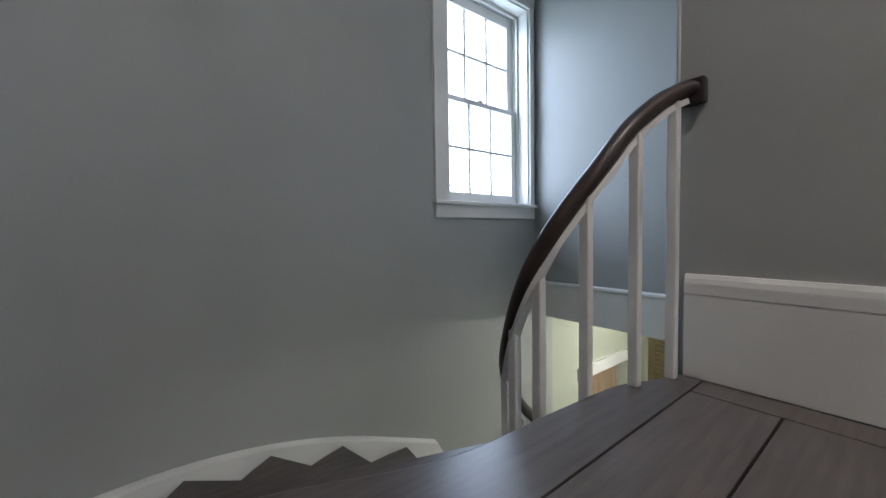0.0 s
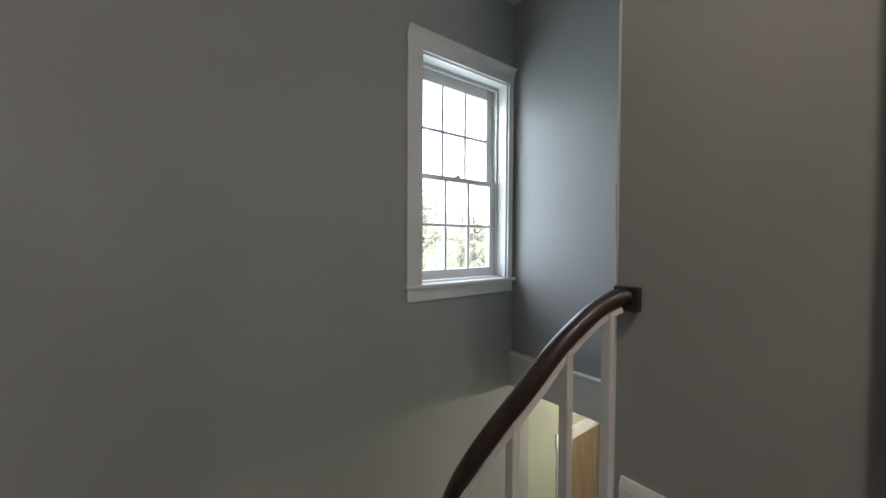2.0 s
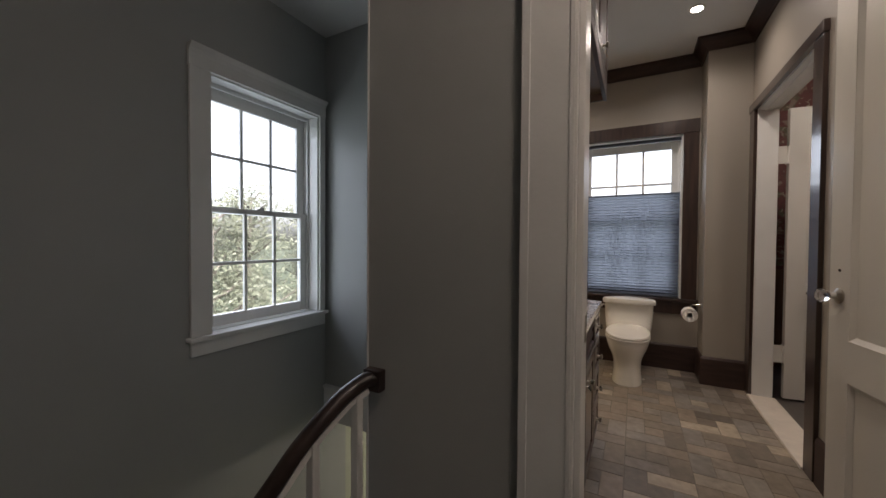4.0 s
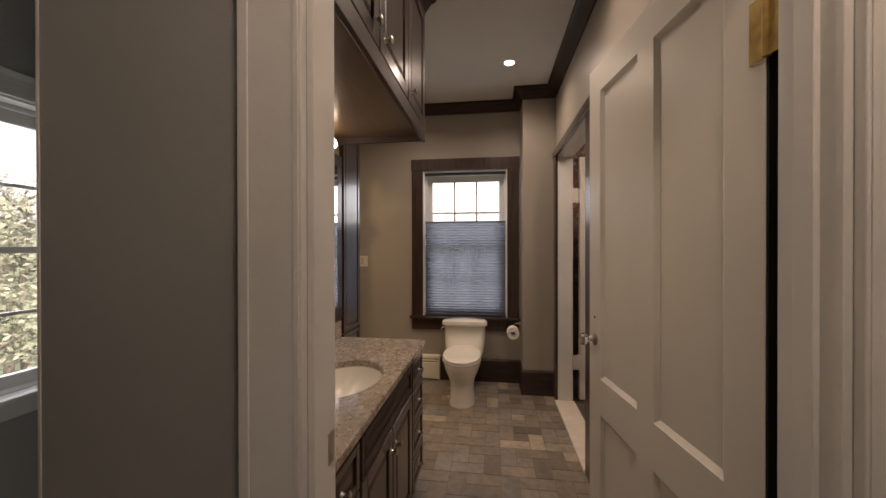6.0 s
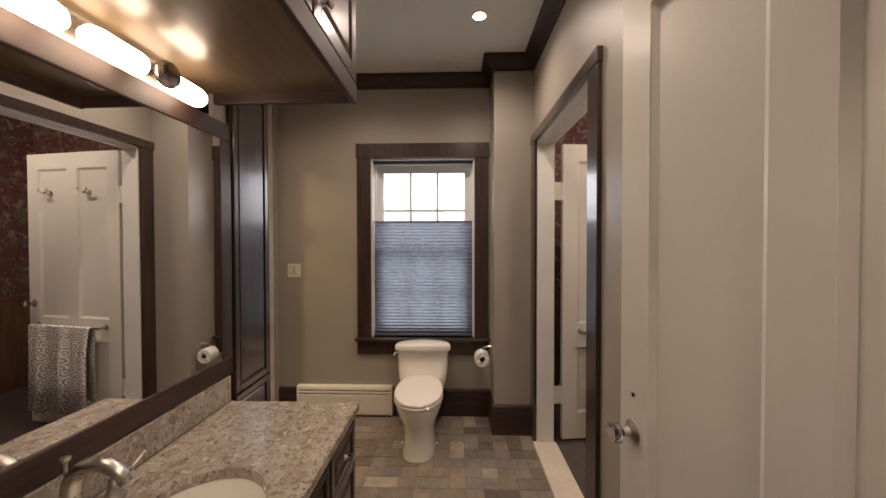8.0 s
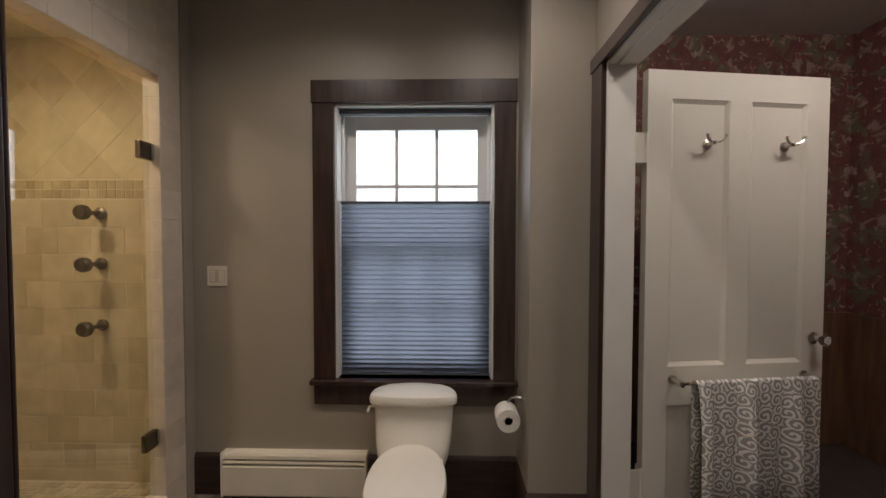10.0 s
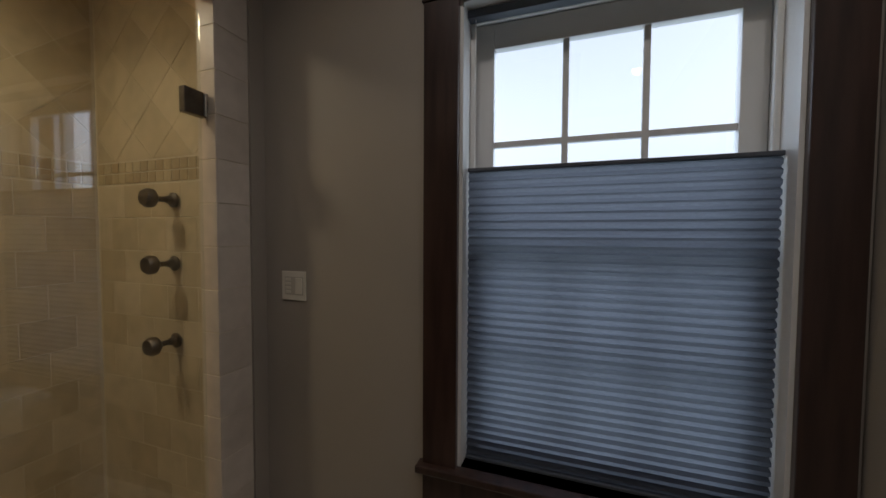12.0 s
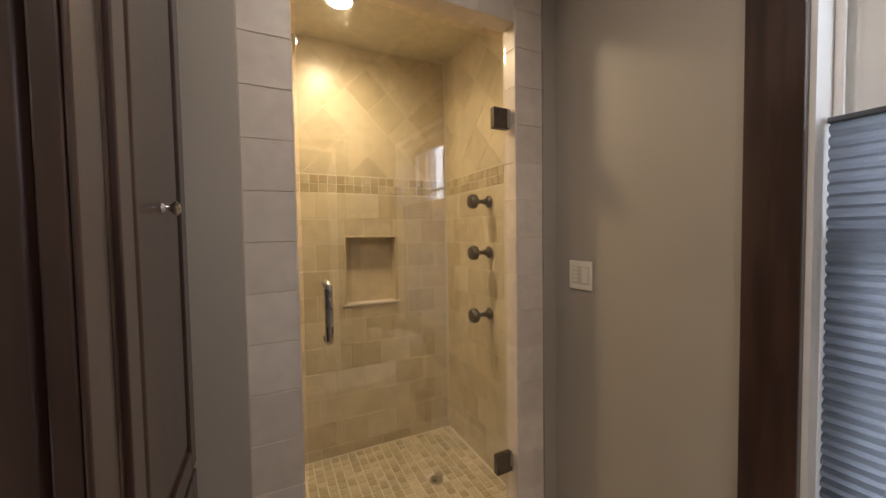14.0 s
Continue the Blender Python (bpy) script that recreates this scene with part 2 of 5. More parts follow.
PAPER = material("white_paper", (0.82, 0.80, 0.76), 0.9, vary=0.02, bump=0.08, bump_scale=120)
PLASTIC = material("ivory_plastic", (0.74, 0.70, 0.60), 0.35, vary=0.02, bump=0.0)
# darker copy of the ivory: shade round the keys put into colour
KEY_GAP = material("shadowed_ivory_plastic_gap", (0.55, 0.51, 0.43), 0.5, vary=0.02, bump=0.0)
HEATER = material("cream_enamel", (0.76, 0.72, 0.64), 0.35, vary=0.03, scale=4, bump=0.02)
BLACK = material("dark_slot", (0.012, 0.011, 0.01), 0.8, vary=0.1, bump=0.0)
BROWN_DOOR = material("brown_wooden_door", (0.22, 0.12, 0.07), 0.4, vary=0.2, scale=4, bump=0.05, stretch=(5, 5, 0.6))
CRYSTAL = bpy.data.materials.new("crystal_glass")
CRYSTAL.use_nodes = True
_b = CRYSTAL.node_tree.nodes["Principled BSDF"]
_b.inputs["Transmission Weight"].default_value, _b.inputs["Roughness"].default_value, _b.inputs["IOR"].default_value = 1.0, 0.02, 1.5
BULB = glow_material("frosted_lamp_glass", (1.0, 0.82, 0.60), LAMP)
CAN = glow_material("recessed_lamp_lens", (1.0, 0.86, 0.70), 14.0)
SHOWER_LAMP = glow_material("shower_lamp_lens", (1.0, 0.78, 0.48), 14.0)


# ---- building helpers ----
def box(bm, x0, x1, y0, y1, z0, z1, bevel=0.0, seg=2):
    r = bmesh.ops.create_cube(bm, size=1)
    bmesh.ops.scale(bm, vec=(abs(x1 - x0), abs(y1 - y0), abs(z1 - z0)), verts=r["verts"])
    bmesh.ops.translate(bm, vec=((x0 + x1) / 2, (y0 + y1) / 2, (z0 + z1) / 2), verts=r["verts"])
    if bevel:
        es = list({e for v in r["verts"] for e in v.link_edges})
        bmesh.ops.bevel(bm, geom=es, offset=bevel, segments=seg, affect="EDGES", profile=0.5)


def prism(bm, pts, z0, z1):
    """An upright prism over a plan outline."""
    lo = [bm.verts.new((x, y, z0)) for x, y in pts]
    hi = [bm.verts.new((x, y, z1)) for x, y in pts]
    n = len(pts)
    bm.faces.new(hi)
    bm.faces.new(lo[::-1])
    for i in range(n):
        bm.faces.new((lo[i], lo[(i + 1) % n], hi[(i + 1) % n], hi[i]))
    bmesh.ops.recalc_face_normals(bm, faces=bm.faces)


def profile_run(bm, prof, path, up=Vector((0, 0, 1)), closed=False):
    """Sweeps a profile of (out, up) along a level path; out is to the path's left."""
    path = [Vector(p) for p in path]
    rings = []
    n = len(path)
    for i, p in enumerate(path):
        a = (path[i] - path[i - 1]).normalized() if i > 0 else (path[1] - path[0]).normalized()
        b = (path[i + 1] - path[i]).normalized() if i < n - 1 else a
        na, nb = up.cross(a), up.cross(b)
        m = (na + nb).normalized()
        k = 1 / max(0.3, m.dot(na))
        rings.append([bm.verts.new(p + m * (o * k) + up * u) for o, u in prof])
    c = len(prof)
    for i in range(n - 1):
        for j in range(c):
            bm.faces.new((rings[i][j], rings[i][(j + 1) % c], rings[i + 1][(j + 1) % c], rings[i + 1][j]))
    bm.faces.new(rings[0])
    bm.faces.new(rings[-1][::-1])
    bmesh.ops.recalc_face_normals(bm, faces=bm.faces)


def tube(bm, path, radii, sides=12, flat=1.0, cap=True):
    """A round bar along a path; radii one number or one a point."""
    path = [Vector(p) for p in path]
    n = len(path)
    if not isinstance(radii, (list, tuple)):
        radii = [radii] * n
    rings, ref = [], None
    for i in range(n):
        d = (path[min(i + 1, n - 1)] - path[max(i - 1, 0)]).normalized()
        if ref is None:
            ref = d.orthogonal().normalized() if abs(d.z) > 0.9 else Vector((0, 0, 1)).cross(d).normalized()
        s = (ref - d * ref.dot(d)).normalized()
        ref = s
        u = d.cross(s)
        rings.append([bm.verts.new(path[i] + (s * math.cos(a) + u * math.sin(a) * flat) * radii[i]) for a in [2 * math.pi * k / sides for k in range(sides)]])
    for i in range(n - 1):
        for j in range(sides):
            bm.faces.new((rings[i][j], rings[i][(j + 1) % sides], rings[i + 1][(j + 1) % sides], rings[i + 1][j]))
    if cap:
        bm.faces.new(rings[0][::-1])
        bm.faces.new(rings[-1])
    bmesh.ops.recalc_face_normals(bm, faces=bm.faces)


def lathe(bm, prof, m=Matrix(), sides=24):
    """Turns a profile of (radius, height) round z, placed by m."""
    rings = []
    for r, h in prof:
        rings.append([bm.verts.new(m @ Vector((r * math.cos(a), r * math.sin(a), h))) for a in [2 * math.pi * k / sides for k in range(sides)]])
    for i in range(len(prof) - 1):
        for j in range(sides):
            bm.faces.new((rings[i][j], rings[i][(j + 1) % sides], rings[i + 1][(j + 1) % sides], rings[i + 1][j]))
    bm.faces.new(rings[0][::-1])
    bm.faces.new(rings[-1])
    bmesh.ops.recalc_face_normals(bm, faces=bm.faces)


def loft(bm, rings, cap=True):
    vs = [[bm.verts.new(p) for p in r] for r in rings]
    c = len(vs[0])
    for i in range(len(vs) - 1):
        for j in range(c):
            bm.faces.new((vs[i][j], vs[i][(j + 1) % c], vs[i + 1][(j + 1) % c], vs[i + 1][j]))
    if cap:
        bm.faces.new(vs[0][::-1])
        bm.faces.new(vs[-1])
    bmesh.ops.recalc_face_normals(bm, faces=bm.faces)


def mesh_of(name, bm, mat, smooth=False):
    me = bpy.data.meshes.new(name)
    bm.to_mesh(me)
    bm.free()
    me.materials.append(mat)
    if smooth:
        me.polygons.foreach_set("use_smooth", [True] * len(me.polygons))
        me.set_sharp_from_angle(angle=radians(40))
    return me


def part(name, bm, mat, parent=None, label="", smooth=False):
    ob = new(name, mesh_of(name, bm, mat, smooth))
    ob.parent = parent
    if label:
        ob["label"] = label
    return ob


def structure(name, bm, mat, label, category, smooth=False):
    return tagged(part(name, bm, mat, None, "", smooth), label, category, kind="structure")


def thing(name, label, category, m=None, group="", kind=""):
    ob = new(name)
    ob.empty_display_size = 0.1
    if m is not None:
        ob.matrix_world = m
    return tagged(ob, label, category, group, kind)


def boxes(*bs, bevel=0.0):
    bm = bmesh.new()
    for b in bs:
        box(bm, *b, bevel=bevel)
    return bm


def bezier(p0, p1, p2, p3, n):
    out = []
    for i in range(n + 1):
        t = i / n
        out.append(tuple(sum(w * p[k] for w, p in zip(((1 - t) ** 3, 3 * t * (1 - t) ** 2, 3 * t * t * (1 - t), t ** 3), (p0, p1, p2, p3))) for k in range(len(p0))))
    return out


def spline(pts, n=6):
    """A smooth line through points (Catmull-Rom)."""
    P = [Vector(p) for p in pts]
    P = [P[0] * 2 - P[1]] + P + [P[-1] * 2 - P[-2]]
    out = []
    for i in range(1, len(P) - 2):
        for k in range(n):
            t = k / n
            a, b, c, d = P[i - 1], P[i], P[i + 1], P[i + 2]
            out.append(0.5 * ((2 * b) + (c - a) * t + (2 * a - 5 * b + 4 * c - d) * t * t + (3 * b - a - 3 * c + d) * t ** 3))
    out.append(P[-2])
    return out


# ---- the large structure ----
TOP = 3.055         # top of the walls and bathroom ceiling
TOPH = 3.007        # hall ceiling
LOW = -3.30         # floor of the storey below
HX0, HXN, HX1 = 1.44, 1.538, 1.58    # wall between hall and bathroom
DY0, DY1 = -0.92, 0.039  # entry door opening
DTOP = 2.31
BX1 = 4.76          # bathroom window wall
BY0 = -0.95         # bathroom south wall
VY = 0.68           # vanity wall
SY = 1.30           # shower front
WY = 2.30           # stair window wall
AX = 2.82           # alcove east wall
BWIN = (-0.49, 0.443, 0.71, 2.33)   # bathroom window opening
SWIN = (1.85, 2.74, 0.66, 2.31)     # stair window opening

# hall floor (base under the boards) and the landing's front line
EDGE = spline([(-0.11, 0.985), (0.15, 0.955), (0.37, 0.885), (0.64, 0.785), (0.95, 0.765), (1.20, 0.745), (1.34, 0.69), (1.44, 0.665)], 5)
bm = bmesh.new()
prism(bm, [(p[0], p[1] - 0.03) for p in EDGE] + [(1.44, -2.0), (0.35, -2.0), (0.35, -0.40), (0.5, -0.40), (0.5, 0.60), (-0.11, 0.60)], -0.25, -0.022)
FLOOR_HALL = structure("floor_hall", bm, JOINT, "dark board floor of the upstairs landing", "floor")

FLOOR_BATH = structure("floor_bath", boxes((HX0, BX1, BY0 - 0.14, 0.70, -0.2, -0.003), (3.05, BX1, 0.70, SY, -0.2, -0.003)), FLOOR_GROUT, "tiled bathroom floor in mottled brown grey stone", "floor")

bm = boxes((HX0, HXN, DY1, 0.68, -0.25, TOP), (HX0, HX1, -2.0, DY0, -0.25, TOP), (HX0, HX1, DY0, DY1, DTOP, TOP))
structure("wall_hall_east", bm, SAGE, "grey painted hall wall beside the bathroom door", "wall")
bm = boxes((HX0 + 0.09, AX, 0.702, 0.72, -0.3, TOP))
structure("wall_alcove_south", bm, SAGE, "grey painted wall behind the vanity", "wall")
CX, CY = 1.29, 0.90     # centre of the winding stair
WALLC = [(-0.11, 0.60)] + [(CX + 1.40 * math.cos(radians(a)), CY + 1.40 * math.sin(radians(a))) for a in range(180, 89, -4)] + [(1.75, 2.30)]
bm = bmesh.new()
outer = [(-0.25, 0.60)] + [(CX + 1.54 * math.cos(radians(a)), CY + 1.54 * math.sin(radians(a))) for a in range(180, 89, -4)] + [(1.75, 2.44)]
prism(bm, WALLC + outer[::-1], LOW, TOP)
structure("wall_stair_curved", bm, SAGE, "curved grey painted wall round the staircase", "wall", smooth=True)
x0, x1, z0, z1 = SWIN
bm = boxes((1.75, x0, WY, WY + 0.25, LOW, TOP), (x1, AX + 0.25, WY, WY + 0.25, LOW, TOP), (x0, x1, WY, WY + 0.25, LOW, z0), (x0, x1, WY, WY + 0.25, z1, TOP))
structure("wall_stair_north", bm, SAGE, "grey painted stair wall with a sash window", "wall")
bm = boxes((AX, AX + 0.12, 0.68, WY, -0.30, TOP))
structure("wall_alcove_east", bm, SAGE, "grey painted wall beside the stair window", "wall")
bm = boxes((-1.3, -0.11, 0.60, 0.72, -0.95, TOP), (-1.42, -1.3, -0.52, 0.72, -0.95, TOP), (-1.3, 0.35, -0.52, -0.40, -0.95, TOP), (0.23, 0.35, -2.0, -0.52, -0.25, TOP), (0.23, 1.58, -2.12, -2.0, -0.25, TOP))
structure("wall_hall_west", bm, SAGE, "grey painted hall walls", "wall")
structure("ceiling_hall", boxes((-1.42, HX0, -2.12, 0.68, TOPH, TOP + 0.12), (-1.42, AX + 0.2, 0.705, WY + 0.3, TOPH, TOP + 0.12)), CEIL, "white plaster ceiling over landing and stairs", "ceiling")
# short flight by which the hall is reached
bm = boxes((0.30, 0.50, -0.40, 0.60, -0.95, -0.19), (0.10, 0.30, -0.40, 0.60, -0.95, -0.38), (-0.10, 0.10, -0.40, 0.60, -0.95, -0.57), (-1.3, -0.10, -0.40, 0.60, -0.95, -0.76))
structure("hall_steps", bm, PLANK, "dark wooden steps up to the landing", "steps")

# bathroom shell
bm = boxes((HXN, 3.05, VY, VY + 0.02, 0, TOP), (3.05, 3.36, VY, SY, 2.30, TOP), (3.30, 3.36, SY - 0.002, SY + 0.1, 0, TOP))
structure("wall_bath_north", bm, TAUPE, "taupe painted wall behind the vanity", "wall")
y0, y1, z0, z1 = BWIN
bm = boxes((BX1, 4.965, BY0 - 0.14, y0, -0.3, TOP), (BX1, 4.965, y1, SY + 0.0, -0.3, TOP), (BX1, 4.965, y0, y1, -0.3, z0), (BX1, 4.965, y0, y1, z1, TOP))
structure("wall_bath_east", bm, TAUPE, "taupe painted bathroom wall with a shaded window", "wall")
D2X0, D2X1, D2TOP = 3.215, 4.325, 2.35
bm = boxes((HX1, D2X0, BY0 - 0.13, BY0, 0, TOP), (D2X1, BX1, BY0 - 0.13, BY0, 0, TOP), (D2X0, D2X1, BY0 - 0.13, BY0, D2TOP, TOP))
structure("wall_bath_south", bm, TAUPE, "taupe painted bathroom wall with an inner doorway", "wall")
structure("wall_chase", boxes((4.45, BX1, BY0, -0.632, 0, TOP), bevel=0.004), TAUPE, "taupe boxed pipe chase in the corner", "wall")
structure("ceiling_bath", boxes((HX0, 5.05, BY0 - 0.14, 0.70, TOP, TOP + 0.1), (3.05, 5.05, 0.70, SY + 0.1, TOP, TOP + 0.1)), CEIL, "white bathroom ceiling", "ceiling")

# ---- stairs and landing ----
def piece(name, me, parent, m=None):
    ob = new(name, me)
    ob.parent = parent
    if m is not None:
        ob.matrix_world = m
    return ob


def landing_boards():
    # front board with the rounded nosing, then straight boards behind it
    bm = bmesh.new()
    pts = [(p[0], p[1]) for p in EDGE if p[0] < 1.418] + [(1.418, 0.672), (1.418, 0.605), (-0.11, 0.605)]
    prism(bm, pts, -0.032, 0.0)
    es = [e for e in bm.edges if all(v.co.z > -0.001 and v.co.y > 0.66 for v in e.verts)]
    bmesh.ops.bevel(bm, geom=es, offset=0.008, segments=3, affect="EDGES", profile=0.5)
    part("front_board", bm, PLANK, FLOOR_HALL)
    y = 0.601
    rng = random.Random(4)
    while y > -1.95:
        w = 0.18
        x0 = 0.502 if y - w > -0.40 else 0.352
        cut = 1.02 + rng.random() * 0.25 if rng.random() > 0.3 else None
        spans = [(x0, 1.316)] if cut is None else [(x0, cut), (cut + 0.004, 1.316)]
        for a, b in spans:
            part("plank", boxes((a, b, y - w, y, -0.02, -0.001), bevel=0.0015), PLANK, FLOOR_HALL)
        y -= w + 0.005
    part("plank", boxes((1.32, 1.418, -1.99, 0.601, -0.02, -0.001), bevel=0.0015), PLANK, FLOOR_HALL)


def staircase():
    st = thing("staircase", "dark oak winding stair with white skirting board", "staircase")
    st["kind"] = "structure"
    c = (1.29, 0.883)
    for k in range(1, 6):
        a0, a1 = 180 - 19 * (k - 1), 180 - 19 * k
        near = 2.2 if k > 1 else 16
        ring = [a0 + near + (a1 - a0 - near) * i / 4 for i in range(5)]
        pts = [(c[0] + 1.335 * math.cos(radians(a)), c[1] + 1.335 * math.sin(radians(a))) for a in ring]
        pts += [(c[0] + 0.24 * math.cos(radians(a)), c[1] + 0.24 * math.sin(radians(a))) for a in ring[::-1]]
        bm = bmesh.new()
        prism(bm, pts, -0.19 * k - 0.03, -0.19 * k)
        part("tread", bm, PLANK, st)
        if k == 1:
            continue
        bm = bmesh.new()
        r = [(c[0] + q * math.cos(radians(a0 + d)), c[1] + q * math.sin(radians(a0 + d))) for q, d in ((1.335, 0.6), (0.24, 0.6), (0.24, 2.0), (1.335, 2.0))]
        prism(bm, r, -0.19 * k, -0.19 * (k - 1) - 0.03)
        part("riser", bm, WHITE, st)
    for k in range(6, 17):
        x = 1.40 + 0.125 * (k - 6)
        part("tread", boxes((x - 0.02, x + 0.125, 1.16, 2.235, -0.19 * k - 0.03, -0.19 * k), bevel=0.004), PLANK, st)
        part("riser", boxes((x, x + 0.012, 1.16, 2.235, -0.19 * k, -0.19 * (k - 1) - 0.03)), WHITE, st)
    # skirting board that follows the curve and then the straight run
    line = [(CX + 1.395 * math.cos(radians(a)), CY + 1.395 * math.sin(radians(a)), -0.19 * (180 - a) / 19) for a in range(184, 84, -4)]
    bm = bmesh.new()
    rings = []
    for x, y, z in line + [(1.68, 2.295, -1.06), (2.75, 2.295, -3.05)]:
        d = Vector((CX - x, CY - y, 0)).normalized() if x < 1.4 else Vector((0, -1, 0))
        p = Vector((x, y, z))
        q = d * 0.055
        rings.append([p + Vector((0, 0, -0.35)), p + Vector((0, 0, 0.025)), p + q * 0.8 + Vector((0, 0, 0.025)), p + q + Vector((0, 0, 0.017)), p + q + Vector((0, 0, -0.35))])
    loft(bm, rings)
    part("skirting_board", bm, WHITE, st, "white painted skirting board", smooth=True)


RAIL = [(1.425, 0.636, 0.822), (1.40, 0.654, 0.820), (1.365, 0.672, 0.804), (1.313, 0.69, 0.775), (1.211, 0.72, 0.695), (1.131, 0.755, 0.594), (1.07, 0.80, 0.497), (1.025, 0.845, 0.40), (1.009, 0.90, 0.29), (1.031, 0.97, 0.147), (1.092, 1.05, -0.007), (1.198, 1.12, -0.155), (1.318, 1.17, -0.27), (1.45, 1.19, -0.40), (1.75, 1.19, -0.85)]


def stair_railing():
    rl = thing("stair_railing", "dark wooden curved handrail on white square balusters", "railing")
    line = spline(RAIL, 7)
    bm = bmesh.new()
    tube(bm, line, 0.027, 14, flat=0.9)
    part("handrail", bm, RAIL_WOOD, rl, "dark stained handrail, worn", smooth=True)
    bm = bmesh.new()
    box(bm, 1.406, 1.44, 0.608, 0.674, 0.782, 0.851, bevel=0.005)
    part("wall_block", bm, RAIL_WOOD, rl, "dark square block against the wall")
    # white fillet under the rail
    bm = bmesh.new()
    rings = []
    for i, p in enumerate(line[8:]):
        j = i + 8
        d = (line[min(j + 1, len(line) - 1)] - line[j - 1]).normalized()
        s = Vector((0, 0, 1)).cross(d).normalized() * 0.013
        u = d.cross(s).normalized()
        u = u if u.z > 0 else -u
        o = p - u * 0.024
        rings.append([o + s, o - s, o - s - u * 0.016, o + s - u * 0.016])
    loft(bm, rings)
    part("fillet", bm, WHITE, rl, "white painted strip under the rail")
    spots = [(1.374, 0.669, 0.80, 0.0), (1.238, 0.710, 0.69, 0.0), (1.103, 0.775, 0.535, -0.30), (1.018, 0.862, 0.34, -0.46), (1.02, 0.95, 0.16, -0.62), (1.092, 1.05, -0.03, -0.90), (1.198, 1.12, -0.18, -1.10), (1.318, 1.17, -0.30, -1.30)]
    for i, (x, y, t, b) in enumerate(spots):
        w = 0.0135
        bm = bmesh.new()
        box(bm, x - w, x + w, y - w, y + w, b, t, bevel=0.003)
        part("baluster", bm, WHITE, rl)


def baseboard_run(name, path, height, mat, label, thick=0.018, cap=True):
    prof = [(0, 0), (thick, 0), (thick, height - 0.06), (thick + 0.0012, height - 0.056), (thick + 0.0012, height - 0.030), (thick + 0.001, height - 0.026), (thick - 0.002, height - 0.012), (thick - 0.006, height - 0.003), (thick * 0.6, height), (0, height)] if cap else [(0, 0), (thick, 0), (thick, height - 0.02), (thick - 0.006, height - 0.008), (thick - 0.012, height), (0, height)]
    bm = bmesh.new()
    profile_run(bm, prof, path)
    return structure(name, bm, mat, label, "baseboard")


landing_boards()
staircase()
stair_railing()
baseboard_run("baseboard_hall", [(HX0, 0.188, 0), (HX0, 0.655, 0)], 0.30, WHITE, "tall white painted hall baseboard")
# white strip along the corner draws the wall's lit edge as colour
structure("corner_bead", boxes((HX0 - 0.003, HX0 + 0.006, 0.678, 0.684, 0, TOP)), WHITE, "white strip that paints the lit edge of the hall wall's corner", "trim")
# beam over the lower hall, and the lower hall itself
bm = bmesh.new()
profile_run(bm, [(0, -0.30), (0.02, -0.30), (0.02, -0.03), (0.032, -0.02), (0.032, -0.004), (0.0, 0.004)], [(AX, 0.70, 0), (AX, WY, 0)])
structure("trim_beam", bm, WHITE, "white painted fascia board across the stairwell", "trim")
bm = boxes((AX + 0.25, 3.62, WY, WY + 0.15, LOW, -0.3), (4.56, 5.0, WY, WY + 0.15, LOW, -0.3), (3.62, 4.56, WY, WY + 0.15, -1.10, -0.3), (5.0, 5.1, 0.6, WY + 0.15, LOW, -0.3), (-0.2, 5.1, 0.50, 0.60, LOW, -0.26))
structure("wall_lower_hall", bm, GREEN, "pale green lower hall walls", "wall")
structure("floor_lower_hall", boxes((-0.2, 5.1, 0.5, 3.6, LOW - 0.1, LOW)), PLANK, "dark board floor of the lower hall", "floor")
structure("ceiling_lower_hall", boxes((AX + 0.12, 5.1, 0.6, WY + 0.15, -0.30, -0.24)), CEIL, "white lower hall ceiling", "ceiling")
# sides and ceiling are added to keep sky light out of the lower doorway
bm = boxes((3.40, 5.0, WY + 1.2, WY + 1.3, LOW, -0.3), (3.40, 3.50, WY + 0.15, WY + 1.2, LOW, -0.3), (4.90, 5.0, WY + 0.15, WY + 1.2, LOW, -0.3), (3.40, 5.0, WY + 0.15, WY + 1.3, -0.3, -0.2))
structure("wall_lower_room", bm, GREEN, "pale green walls and ceiling added to close off a lower room", "wall")
dl = thing("door_casing", "white painted door casing in the lower hall", "door casing")
dl["kind"] = "structure"
part("side_casing", boxes((3.50, 3.62, WY - 0.02, WY, LOW, -1.10), bevel=0.003), WHITE, dl)
part("side_casing", boxes((4.56, 4.68, WY - 0.02, WY, LOW, -1.10), bevel=0.003), WHITE, dl)
part("head_casing", boxes((3.48, 4.70, WY - 0.024, WY, -1.10, -0.97), bevel=0.003), WHITE, dl)
d = thing("wooden_door", "light brown wooden door standing ajar in the lower hall", "door", pose(3.64, WY + 0.06, 0, 0, 0, 3))
part("door_leaf", boxes((0, 0.85, 0, 0.04, LOW + 0.01, -1.12), bevel=0.003), PALE_DOOR, d)


lv = thing("louvred_door", "olive louvred door in the lower hall", "door")
OLIVE = material("olive_stained_wood", (0.16, 0.13, 0.06), 0.5, vary=0.15, scale=6, bump=0.04)
part("frame", boxes((4.97, 4.998, 1.62, 1.69, LOW, -0.85), (4.97, 4.998, 2.18, 2.25, LOW, -0.85), (4.97, 4.998, 1.69, 2.18, -0.93, -0.85), (4.985, 4.998, 1.69, 2.18, LOW, -0.93), bevel=0.002), OLIVE, lv)
slat = mesh_of("slat", boxes((4.966, 4.986, 1.69, 2.18, 0, 0.012)), OLIVE)
for i in range(26):
    piece("slat", slat, lv, pose(0, 0, -0.98 - i * 0.06))


